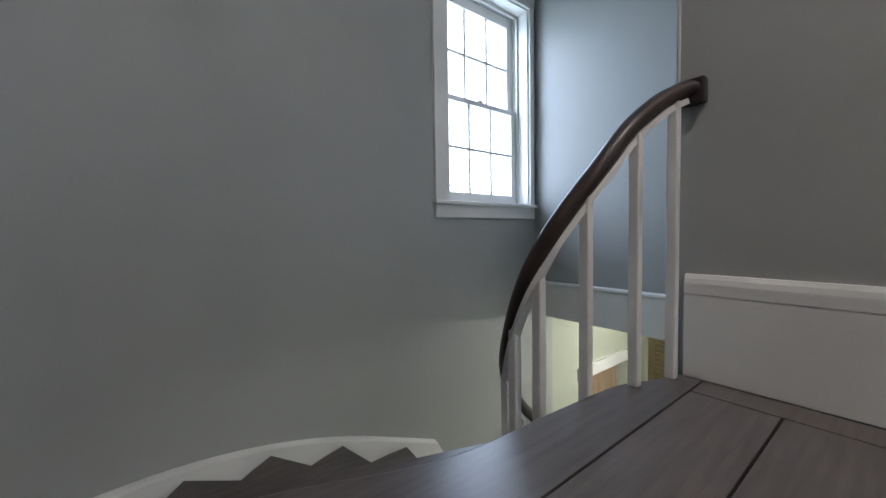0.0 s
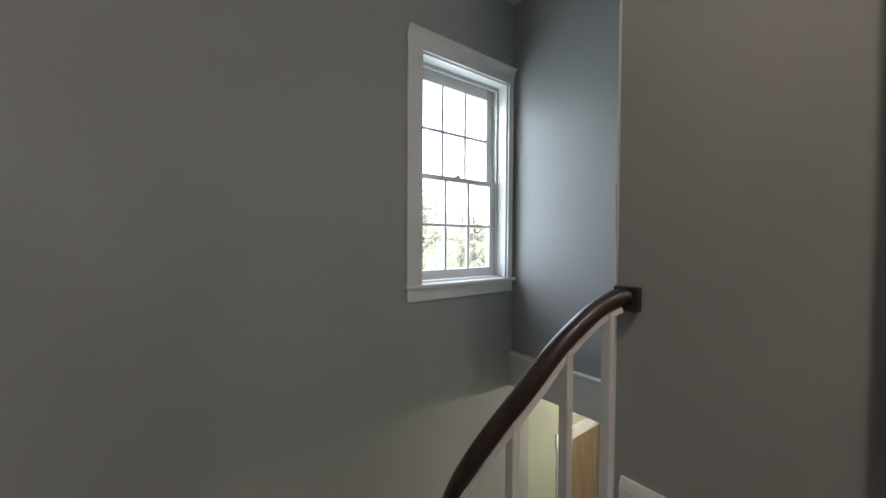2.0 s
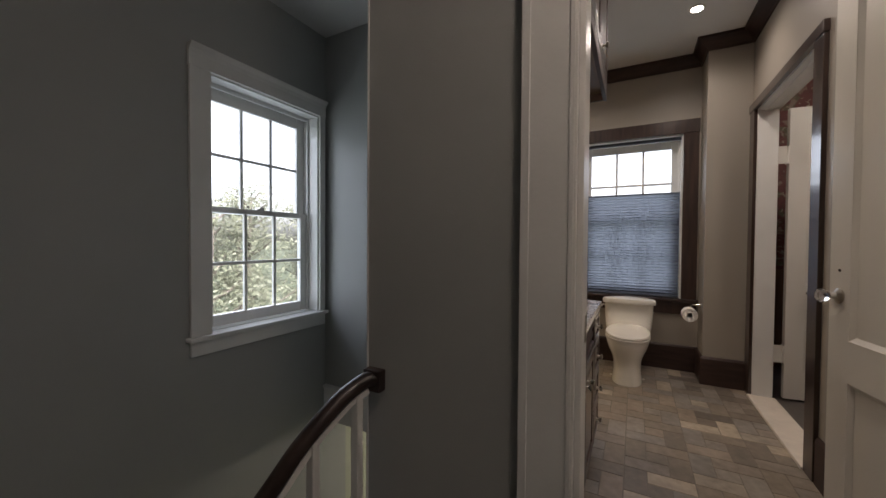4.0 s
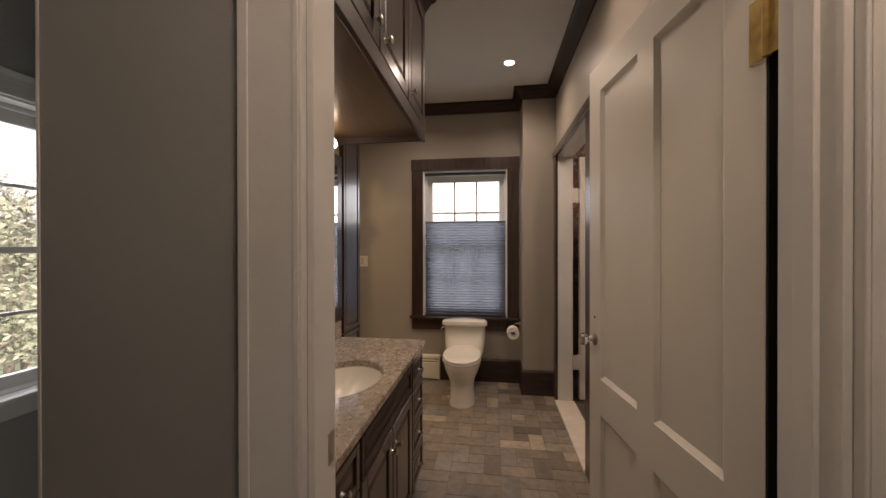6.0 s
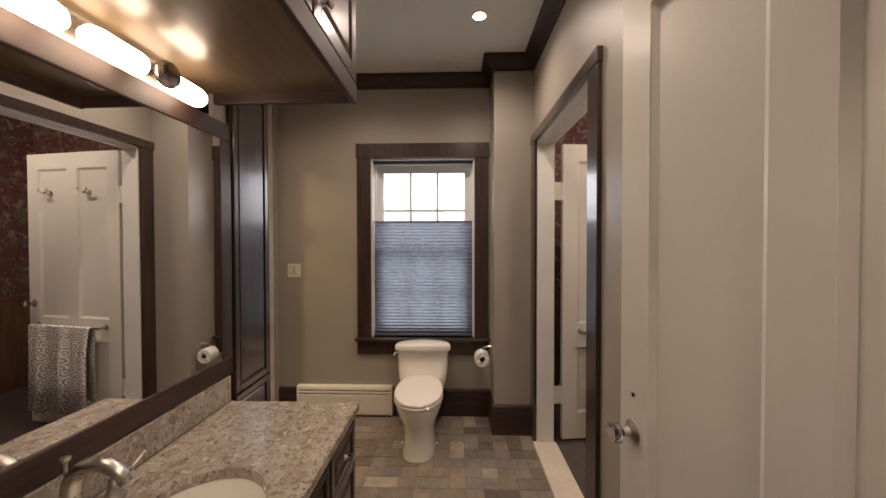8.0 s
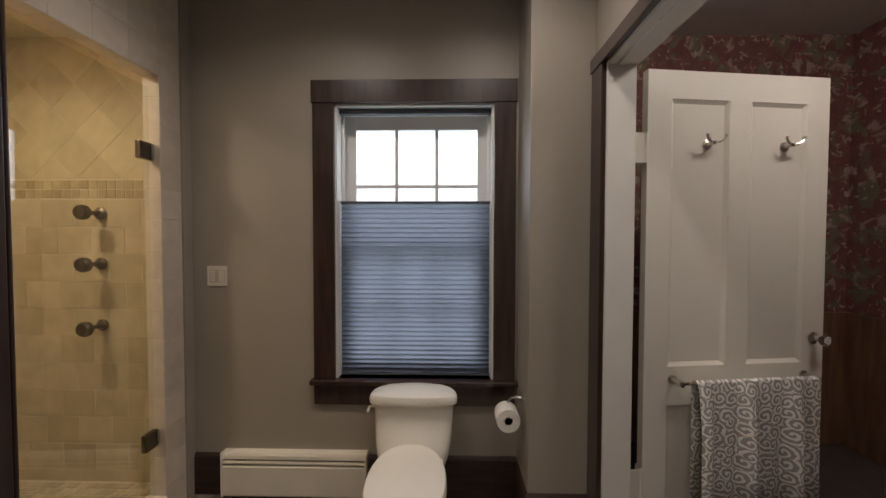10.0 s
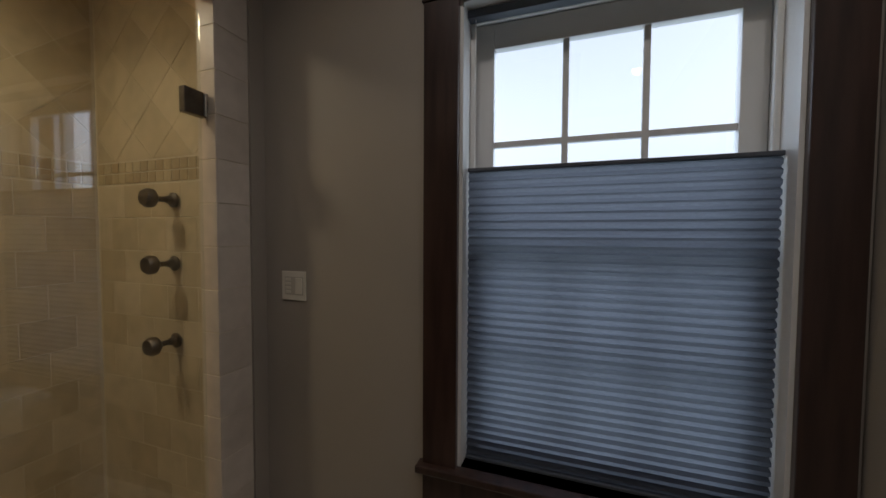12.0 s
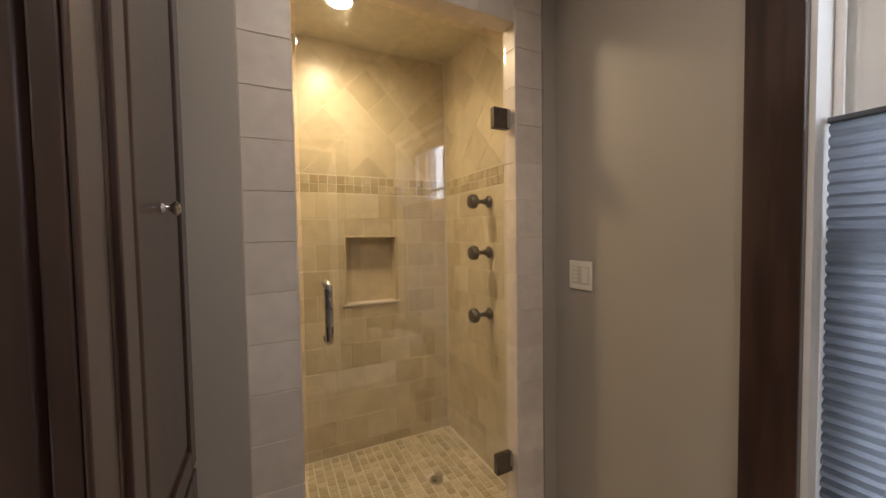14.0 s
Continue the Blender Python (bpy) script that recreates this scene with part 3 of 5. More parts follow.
# ---- windows ----
def window(name, m, w, z0, z1, casing, head, apron_bottom, trim, label, flare=0.0, depth=0.22, stile=0.06, jamb=WHITE, right=None):
    """Local x across, y outward from the wall face, opening from -w/2 to w/2."""
    win = thing(name, label, "window", m, kind="structure")
    h = w / 2
    right = right or casing

    def P(nm, bm, mat, parent=win, lab=""):
        ob = part(nm, bm, mat, parent, lab)
        return ob
    P("side_casing", boxes((-h - casing, -h, -0.022, 0, z0, z1), bevel=0.003), trim)
    P("side_casing", boxes((h, h + right, -0.022, 0, z0, z1), bevel=0.003), trim)
    bm = boxes((-h - casing - 0.006, h + right + 0.006, -0.028, 0, z1, z1 + head), bevel=0.003)
    if flare:
        bm.free()
        bm = bmesh.new()
        prof = [(0, 0), (0.024, 0), (0.024, head - 0.055), (0.034, head - 0.03), (0.034 + flare, head - 0.006), (0.034 + flare, head), (0, head)]
        profile_run(bm, prof, [(h + right + 0.004, 0, z1), (-h - casing - 0.004, 0, z1)])
    P("head_casing", bm, trim)
    P("stool", boxes((-h - casing - 0.02, h + right + 0.015, -0.05, 0.06, z0 - 0.028, z0), bevel=0.006), trim)
    P("apron", boxes((-h - casing, h + right, -0.022, 0, apron_bottom, z0 - 0.028), bevel=0.003), trim)
    P("jamb_lining", boxes((-h, -h + 0.012, 0.0, depth + 0.012, z0, z1), (h - 0.012, h, 0.0, depth + 0.012, z0, z1), (-h + 0.012, h - 0.012, 0, depth + 0.012, z1 - 0.012, z1), (-h + 0.012, h - 0.012, 0.061, depth + 0.03, z0 - 0.02, z0 + 0.006)), jamb)
    P("stop", boxes((-h + 0.012, -h + 0.03, depth - 0.10, depth - 0.085, z0, z1 - 0.012), (h - 0.03, h - 0.012, depth - 0.10, depth - 0.085, z0, z1 - 0.012), (-h + 0.03, h - 0.03, depth - 0.10, depth - 0.085, z1 - 0.04, z1 - 0.012), bevel=0.002), jamb)
    mid = (z0 + z1) / 2 - 0.02
    for nm, a, b, y in (("lower_sash", z0 + 0.01, mid + 0.02, depth - 0.06), ("upper_sash", mid - 0.02, z1 - 0.014, depth - 0.015)):
        s = P(nm, boxes((-h + 0.014, -h + 0.014 + stile, y - 0.02, y + 0.02, a, b), (h - 0.014 - stile, h - 0.014, y - 0.02, y + 0.02, a, b), (-h + 0.014 + stile, h - 0.014 - stile, y - 0.019, y + 0.019, b - (0.04 if nm == "lower_sash" else stile + 0.02), b), (-h + 0.014 + stile, h - 0.014 - stile, y - 0.019, y + 0.019, a, a + (0.075 if nm == "lower_sash" else 0.04)), bevel=0.003), WHITE)
        gx = h - 0.014 - stile
        ga, gb = a + (0.075 if nm == "lower_sash" else 0.04), b - (0.04 if nm == "lower_sash" else stile + 0.02)
        for i in (1, 2):
            x = -gx + 2 * gx * i / 3
            P("muntin", boxes((x - 0.011, x + 0.011, y - 0.012, y + 0.012, ga, gb), bevel=0.003), WHITE, s)
        zm = (ga + gb) / 2
        P("muntin", boxes((-gx, gx, y - 0.0115, y + 0.0115, zm - 0.011, zm + 0.011), bevel=0.003), WHITE, s)
        for i in range(3):
            for q0, q1 in ((ga, zm), (zm, gb)):
                g = P("pane", boxes((-gx + 2 * gx * i / 3 + 0.004, -gx + 2 * gx * (i + 1) / 3 - 0.004, y - 0.002, y + 0.002, q0 + 0.004, q1 - 0.004)), PANE, s)
                g.visible_shadow = False
    bm = bmesh.new()
    box(bm, -0.03, 0.03, depth - 0.075, depth - 0.045, mid + 0.02, mid + 0.03, bevel=0.002)
    box(bm, -0.006, 0.03, depth - 0.07, depth - 0.055, mid + 0.03, mid + 0.042, bevel=0.002)
    P("sash_lock", bm, NICKEL)
    return win


window("window_1", pose((SWIN[0] + SWIN[1]) / 2, WY, 0), SWIN[1] - SWIN[0], SWIN[2], SWIN[3], 0.125, 0.13, 0.54, WHITE, "white double-hung sash window with twelve panes", flare=0.02, depth=0.20, stile=0.07, right=0.055)
window("window_2", pose(BX1, (BWIN[0] + BWIN[1]) / 2, 0, 0, 0, -90), BWIN[1] - BWIN[0], BWIN[2], BWIN[3], 0.126, 0.13, 0.56, ESPRESSO, "double-hung sash window in dark stained casing", depth=0.19, stile=0.072)


def window_shade():
    sh = thing("window_shade", "slate blue pleated cellular shade lowered from the top", "window shade", pose(4.822, -0.0235, 0, 0, 0, -90))
    z0, z1, n = 0.725, 1.755, 36
    w = 0.448
    step = (z1 - z0) / n
    bm = bmesh.new()
    pts = []
    for i in range(n):
        z = z0 + i * step
        pts += [(0.003, z), (-0.010, z + step * 0.3), (-0.011, z + step * 0.7)]
    pts.append((0.003, z1))
    for i in range(len(pts) - 1):
        (ya, za), (yb, zb) = pts[i], pts[i + 1]
        v = [bm.verts.new(p) for p in ((-w, ya, za), (w, ya, za), (w, yb, zb), (-w, yb, zb))]
        bm.faces.new(v)
    bmesh.ops.remove_doubles(bm, verts=bm.verts, dist=0.0002)
    part("pleated_fabric", bm, SHADE, sh)
    dark = material("shade_rail", (0.09, 0.10, 0.12), 0.45, vary=0.05, bump=0.0)
    part("top_rail", boxes((-w - 0.003, w + 0.003, -0.014, 0.012, z1, z1 + 0.014), bevel=0.003), dark, sh)
    part("bottom_rail", boxes((-w - 0.003, w + 0.003, -0.014, 0.012, z0 - 0.012, z0), bevel=0.003), dark, sh)
    part("head_rail", boxes((-w - 0.006, w + 0.006, -0.018, 0.022, 2.287, 2.316), bevel=0.003), dark, sh)
    for s in (-1, 1):
        bm = bmesh.new()
        tube(bm, [(s * (w - 0.02), 0, z1), (s * (w - 0.02), 0, 2.29)], 0.0012, 6)
        part("cord", bm, PAPER, sh)
    bm = bmesh.new()
    tube(bm, [(-w - 0.008, -0.012, 1.30), (-w - 0.008, -0.012, 0.73), (-w - 0.008, -0.035, 0.712), (-w - 0.008, -0.035, 0.67)], 0.003, 6)
    part("pull", bm, PAPER, sh)


window_shade()


# ---- doors ----
def panel_door(name, label, m, w, h, panels, mat, hinge_side=1):
    """A leaf from x=0 (hinge) to w, faces at y -0.02 and 0.02; panels are (x0, x1, z0, z1)."""
    dr = thing(name, label, "door", m, kind="structure")
    xs = sorted({0, w, *[p[0] for p in panels], *[p[1] for p in panels]})
    zs = sorted({0.012, h, *[p[2] for p in panels], *[p[3] for p in panels]})
    bm = bmesh.new()
    for i in range(len(xs) - 1):
        for j in range(len(zs) - 1):
            cx, cz = (xs[i] + xs[i + 1]) / 2, (zs[j] + zs[j + 1]) / 2
            if any(a < cx < b and c < cz < d for a, b, c, d in panels):
                continue
            box(bm, xs[i], xs[i + 1], -0.02, 0.02, zs[j], zs[j + 1])
    bmesh.ops.remove_doubles(bm, verts=bm.verts, dist=0.0005)
    part("frame", bm, mat, dr)
    for a, b, c, d in panels:
        bm = bmesh.new()
        box(bm, a, b, -0.007, 0.007, c, d)
        for s in (-1, 1):
            # sloped moulding round the sunk panel
            o = [(a, c), (b, c), (b, d), (a, d)]
            k = 0.018
            i_ = [(a + k, c + k), (b - k, c + k), (b - k, d - k), (a + k, d - k)]
            vo = [bm.verts.new((x, s * 0.0185, z)) for x, z in o]
            vi = [bm.verts.new((x, s * 0.0075, z)) for x, z in i_]
            for q in range(4):
                bm.faces.new((vo[q], vo[(q + 1) % 4], vi[(q + 1) % 4], vi[q]))
        bmesh.ops.recalc_face_normals(bm, faces=bm.faces)
        part("panel", bm, mat, dr)
    return dr


def door_knob(parent, x, z, side, mat):
    bm = bmesh.new()
    m = pose(x, side * 0.02, z, -90 * side, 0, 0)
    lathe(bm, [(0.0, 0), (0.030, 0.001), (0.031, 0.004), (0.022, 0.009), (0.013, 0.014), (0.010, 0.030)], m, 20)
    k = part("knob_rosette", bm, NICKEL, parent, "nickel knob rosette", smooth=True)
    bm = bmesh.new()
    lathe(bm, [(0.008, 0.030), (0.016, 0.034), (0.027, 0.046), (0.029, 0.056), (0.024, 0.066), (0.010, 0.071), (0.0, 0.071)], m, 8)
    part("knob", bm, mat, parent, "faceted glass door knob")


def butt_hinge(parent, z, mat, y=-0.012):
    bm = bmesh.new()
    tube(bm, [(-0.008, y, z), (-0.008, y, z + 0.14)], 0.008, 10)
    box(bm, -0.080, -0.008, y - 0.002, y + 0.002, z, z + 0.14)
    box(bm, -0.008, 0.04, 0.019, 0.0225, z, z + 0.14)
    for i in range(1, 4):
        tube(bm, [(-0.008, y, z + 0.035 * i - 0.001), (-0.008, y, z + 0.035 * i + 0.001)], 0.0085, 10)
    part("hinge", bm, mat, parent, "aged brass butt hinge")


A1 = math.degrees(math.atan2(0.131, 0.93))
PN = [(0.115, 0.415, 0.89, 2.17), (0.515, 0.815, 0.89, 2.17), (0.115, 0.415, 0.22, 0.73), (0.515, 0.815, 0.22, 0.73)]
door1 = panel_door("door_1", "cream painted four-panel door standing open", pose(1.632, -0.937, 0, 0, 0, A1), 0.93, 2.295, PN, CREAM)
door_knob(door1, 0.872, 1.055, 1, CRYSTAL)
door_knob(door1, 0.872, 1.055, -1, CRYSTAL)
bm = bmesh.new()
tube(bm, [(0.872, 0.0195, 1.155), (0.872, 0.0225, 1.155)], 0.006, 10)
part("keyhole", bm, BLACK, door1)
# black strip puts the shade of the open hinge gap into colour
part("gap_shade_strip", boxes((-0.006, -0.0005, -0.0175, 0.0185, 0.02, 2.285)), BLACK, door1, "black strip that paints the shade of the hinge gap")
for z in (0.30, 1.885):
    butt_hinge(door1, z, BRASS, 0.026)


def doorway(name, label, m, w, h, thick, casing, head, front, back, lining, near=None, reveal=0.018):
    """Local x across from 0 to w, wall from y=0 (front face) to y=thick."""
    dw = thing(name, label, "door frame", m, kind="structure")
    near = near or thick
    for y0, y1, mat, gap in ((-0.022, 0, front, 0.0), (thick, thick + 0.022, back, reveal)):
        s = -1 if y0 < 0 else 1
        for a, b in ((-casing, -gap), (w + gap, w + casing)):
            y0, y1 = (y0, y1) if s < 0 else ((near, near + 0.022) if a < 0 else (thick, thick + 0.022))
            f = y0 if s < 0 else y1
            part("side_casing", boxes((a, b, y0, y1, 0, h), bevel=0.003), mat, dw)
            if mat is WHITE:
                i0, o0 = (b, a) if a < 0 else (a, b)
                k = 1 if a < 0 else -1
                part("back_band", boxes((min(o0, o0 + k * 0.022), max(o0, o0 + k * 0.022), f + s * 0.005, f, 0, h), bevel=0.002), mat, dw)
                part("bead", boxes((min(i0 - k * 0.018, i0 - k * 0.006), max(i0 - k * 0.018, i0 - k * 0.006), f + s * 0.003, f, 0, h), bevel=0.001), mat, dw)
        part("head_casing", boxes((-casing - 0.008, w + casing + 0.008, min(f + s * 0.006, 0 if s < 0 else thick), max(f + s * 0.006, 0 if s < 0 else thick), h, h + head), bevel=0.003), mat, dw)
    part("jamb", boxes((-0.001, 0.014, 0, near, 0, h), bevel=0.002), lining, dw)
    part("jamb", boxes((w - 0.014, w + 0.001, 0, thick, 0, h), bevel=0.002), lining, dw)
    part("head_jamb", boxes((0.014, w - 0.014, 0, thick, h - 0.014, h)), lining, dw)
    part("door_stop", boxes((w - 0.026, w - 0.014, thick * 0.3, thick * 0.62, 0, h - 0.014), (0.026, w - 0.026, thick * 0.3, thick * 0.62, h - 0.026, h - 0.014), bevel=0.002), lining, dw)
    return dw


# hall doorway: local x runs south, y runs into the bathroom
dw1 = doorway("door_frame_1", "white painted moulded door frame between hall and bathroom", pose(HX0, DY1, 0, 0, 0, -90) @ Matrix.Scale(1, 4), DY1 - DY0, DTOP, HX1 - HX0, 0.134, 0.16, WHITE, ESPRESSO, WHITE, HXN - HX0)
part("strike_plate", boxes((0.0135, 0.0155, 0.06, 0.085, 1.0, 1.07)), NICKEL, dw1)
# inner doorway in the south wall: local x runs west, y runs south
dw2 = doorway("door_frame_2", "dark stained door frame with white jambs", pose(D2X1, BY0, 0, 0, 0, 180), D2X1 - D2X0, D2TOP, 0.13, 0.12, 0.065, ESPRESSO, WHITE, WHITE, None, 0.07)
structure("threshold", boxes((D2X0, D2X1, BY0 - 0.15, BY0 + 0.03, -0.012, 0.016), bevel=0.005), JAMB_TILE, "pale stone threshold of the inner doorway", "threshold")
structure("threshold_hall", boxes((HX0 - 0.01, HX1 + 0.02, DY0, DY1, -0.012, 0.014), bevel=0.005), PLANK, "dark wooden threshold of the bathroom door", "threshold")

A2 = math.degrees(math.atan2(-0.993, 0.12))
PN2 = [(0.12, 0.42, 0.93, 2.205), (0.535, 0.835, 0.93, 2.205), (0.12, 0.42, 0.22, 0.74), (0.535, 0.835, 0.22, 0.74)]
door2 = panel_door("door_2", "cream painted four-panel door with hooks, standing open", pose(4.386, -1.159, 0, 0, 0, A2), 0.955, 2.338, PN2, CREAM)
door_knob(door2, 0.90, 1.05, -1, CRYSTAL)
butt_hinge(door2, 1.90, CREAM, -0.024)
butt_hinge(door2, 0.30, CREAM, -0.024)


def robe_hook(x, z, face):
    hk = thing("robe_hook", "brushed nickel double robe hook on the door", "hook", door2.matrix_world @ pose(x, face, z), group="robe hooks")
    bm = bmesh.new()
    lathe(bm, [(0.0, 0), (0.024, 0.0), (0.024, 0.005), (0.012, 0.010), (0.008, 0.03), (0.011, 0.045), (0.008, 0.05), (0.0, 0.05)], pose(0, 0, 0, 90, 0, 0), 16)
    part("base", bm, NICKEL, hk, smooth=True)
    for s in (-1, 1):
        bm = bmesh.new()
        tube(bm, spline([(0, -0.04, 0), (s * 0.025, -0.05, 0.004), (s * 0.045, -0.055, 0.02), (s * 0.048, -0.056, 0.034)], 5), [0.006] * 10 + [0.006] * 5 + [0.008], 8)
        part("prong", bm, NICKEL, hk, smooth=True)


robe_hook(0.315, 1.998, -0.0075)
robe_hook(0.725, 1.998, -0.0075)


def towel_bar():
    tb = thing("towel_bar", "brushed nickel towel bar on the open door", "towel bar", door2.matrix_world @ pose(0, -0.02, 0.868))
    bm = bmesh.new()
    tube(bm, [(0.135, -0.06, 0), (0.86, -0.06, 0)], 0.008, 12)
    part("bar", bm, NICKEL, tb, smooth=True)
    for x in (0.145, 0.85):
        bm = bmesh.new()
        lathe(bm, [(0.0, 0), (0.022, 0), (0.022, 0.006), (0.012, 0.012), (0.009, 0.045), (0.013, 0.055), (0.013, 0.07), (0.0, 0.072)], pose(x, 0, 0, 90, 0, 0), 16)
        part("post", bm, NICKEL, tb, smooth=True)


towel_bar()


def lace_towel():
    m = bpy.data.materials.new("grey_scroll_lace")
    m.use_nodes = True
    t = m.node_tree
    b = t.nodes["Principled BSDF"]
    def node(kind, op=None, *vals):
        n = t.nodes.new(kind)
        if op:
            n.operation = op
        for k, v in enumerate(vals):
            if isinstance(v, (int, float)):
                n.inputs[k].default_value = v
            elif v is not None:
                t.links.new(v, n.inputs[k])
        return n
    # spirals that wind round scattered centres, joined by wavy stems
    co = node("ShaderNodeTexCoord")
    sep = node("ShaderNodeSeparateXYZ", None, co.outputs["Object"])
    flat = node("ShaderNodeCombineXYZ", None, sep.outputs["X"], sep.outputs["Z"])
    vor = node("ShaderNodeTexVoronoi")
    vor.voronoi_dimensions, vor.inputs["Scale"].default_value, vor.inputs["Randomness"].default_value = "2D", 17.0, 0.8
    t.links.new(flat.outputs[0], vor.inputs["Vector"])
    away = node("ShaderNodeVectorMath", "SUBTRACT", flat.outputs[0], vor.outputs["Position"])
    loc = node("ShaderNodeSeparateXYZ", None, away.outputs[0])
    ang = node("ShaderNodeMath", "ARCTAN2", loc.outputs["Y"], loc.outputs["X"])
    wav = node("ShaderNodeTexNoise")
    wav.inputs["Scale"].default_value, wav.inputs["Detail"].default_value = 30, 2
    t.links.new(flat.outputs[0], wav.inputs["Vector"])
    ring = node("ShaderNodeMath", "MULTIPLY_ADD", vor.outputs["Distance"], 17.0, ang.outputs[0])
    bend = node("ShaderNodeMath", "MULTIPLY_ADD", wav.outputs[0], 7.0, ring.outputs[0])
    sn = node("ShaderNodeMath", "SINE", bend.outputs[0])
    rp = node("ShaderNodeValToRGB", None, sn.outputs[0])
    rp.color_ramp.elements[0].position, rp.color_ramp.elements[1].position = 0.0, 0.30
    rp.color_ramp.elements[0].color, rp.color_ramp.elements[1].color = (0.34, 0.325, 0.31, 1), (0.84, 0.815, 0.78, 1)
    t.links.new(rp.outputs[0], b.inputs["Base Color"])
    b.inputs["Roughness"].default_value = 0.9
    bm = bmesh.new()
    nx, rows = 60, []
    prof = [(0.035, -0.62), (0.035, -0.2), (0.036, -0.03), (0.046, 0.006), (0.060, 0.0125), (0.074, 0.006), (0.082, -0.03), (0.088, -0.2), (0.092, -0.45), (0.096, -0.72)]
    for j, (o, z) in enumerate(prof):
        row = []
        for i in range(nx + 1):
            u = i / nx
            sw = min(1, max(0, -z / 0.2)) * 0.017
            x = 0.215 + 0.63 * u
            f = (math.sin(u * 34) * sw * 0.9 + math.sin(u * 17 + 1) * sw * 1.2) * (1.0 if j > 4 else 0.45)
            row.append(bm.verts.new((x + 0.01 * math.sin(u * 9) * sw * 20, -0.02 - o - f, 0.868 + z + 0.006 * math.sin(u * 21) * (z < -0.35))))
        rows.append(row)
    for j in range(len(rows) - 1):
        for i in range(nx):
            bm.faces.new((rows[j][i], rows[j][i + 1], rows[j + 1][i + 1], rows[j + 1][i]))
    ob = part("lace_towel", bm, m, None, smooth=True)
    ob.matrix_world = door2.matrix_world
    sol = ob.modifiers.new("thickness", "SOLIDIFY")
    sol.thickness = 0.002
    tagged(ob, "grey towel with a white scroll lace pattern on the bar", "towel")


lace_towel()

# the room beyond the inner doorway
structure("floor_far_room", boxes((2.2, 5.4, -3.2, BY0 - 0.13, -0.2, -0.004)), PLANK, "dark board floor of the adjoining room", "floor")
bm = boxes((2.1, 2.2, -3.3, BY0 - 0.13, -0.2, TOP), (5.4, 5.5, -3.3, BY0 - 0.13, -0.2, TOP), (2.1, 5.5, -3.3, -3.2, -0.2, TOP), (5.05, 5.4, BY0 - 0.24, BY0 - 0.13, -0.2, TOP))
structure("wall_far_room", bm, WALLPAPER, "red floral wallpaper in the adjoining room", "wall")
structure("wainscot_far_room", boxes((5.38, 5.4, -3.2, BY0 - 0.24, 0, 1.0), (2.2, 5.38, -3.2, -3.18, 0, 1.0)), BROWN_DOOR, "brown wooden wainscot in the adjoining room", "wainscot")
structure("ceiling_far_room", boxes((2.1, 5.5, -3.3, BY0 - 0.13, TOP, TOP + 0.1)), CEIL, "white ceiling of the adjoining room", "ceiling")


# ---- bathroom trim ----
def crown():
    """The path runs clockwise, so the profile is turned to the room's side."""
    prof = [(0, -0.105), (-0.012, -0.105), (-0.016, -0.088), (-0.030, -0.070), (-0.052, -0.045), (-0.072, -0.028), (-0.086, -0.022), (-0.090, -0.008), (-0.090, -0.001), (0, -0.001)]
    bm = bmesh.new()
    profile_run(bm, prof, [(2.97, VY, TOP), (3.36, VY, TOP), (3.36, SY, TOP), (BX1, SY, TOP), (BX1, -0.632, TOP), (4.45, -0.632, TOP), (4.45, BY0, TOP), (HX1, BY0, TOP), (HX1, 0.08, TOP)])
    return bm


structure("crown_moulding", crown(), ESPRESSO_H, "dark stained crown moulding round the bathroom ceiling", "crown moulding")
baseboard_run("baseboard_bath_east", [(BX1, -0.632, 0), (BX1, 0.245, 0)], 0.25, ESPRESSO_H, "dark stained baseboard", cap=False)
baseboard_run("baseboard_corner", [(BX1, 1.118, 0), (BX1, SY, 0)], 0.25, ESPRESSO_H, "dark stained baseboard", cap=False)
baseboard_run("baseboard_chase", [(4.385, BY0, 0), (4.45, BY0, 0), (4.45, -0.632, 0), (BX1 - 0.02, -0.632, 0)], 0.25, ESPRESSO_H, "dark stained baseboard", cap=False)
baseboard_run("baseboard_bath_south", [(HX1, BY0, 0), (3.085, BY0, 0)], 0.25, ESPRESSO_H, "dark stained baseboard", cap=False)


def baseboard_heater():
    h = thing("baseboard_heater", "cream enamelled baseboard heater under the window", "heater")
    y0, y1 = 0.25, 1.115
    for nm, prof in (("front_cover", [(0, 0.02), (0.055, 0.02), (0.058, 0.03), (0.058, 0.196), (0.054, 0.201), (0.0, 0.201)]), ("damper", [(0, 0.213), (0.050, 0.211), (0.056, 0.214), (0.056, 0.226), (0.050, 0.229), (0, 0.229)]), ("top_cover", [(0, 0.240), (0.046, 0.238), (0.055, 0.242), (0.052, 0.262), (0.044, 0.273), (0.02, 0.276), (0, 0.276)])):
        bm = bmesh.new()
        profile_run(bm, prof, [(BX1, y0, 0), (BX1, y1, 0)])
        part(nm, bm, HEATER, h)
    for z0, z1 in ((0.2005, 0.2125), (0.2285, 0.2395)):
        part("slot", boxes((BX1 - 0.040, BX1, y0 + 0.003, y1 - 0.003, z0, z1)), BLACK, h)
    part("end_cap", boxes((BX1 - 0.062, BX1, y0 - 0.002, y0 + 0.012, 0.012, 0.28), bevel=0.006), HEATER, h)
    part("end_cap", boxes((BX1 - 0.062, BX1, y1 - 0.012, y1 + 0.002, 0.012, 0.28), bevel=0.006), HEATER, h)


baseboard_heater()


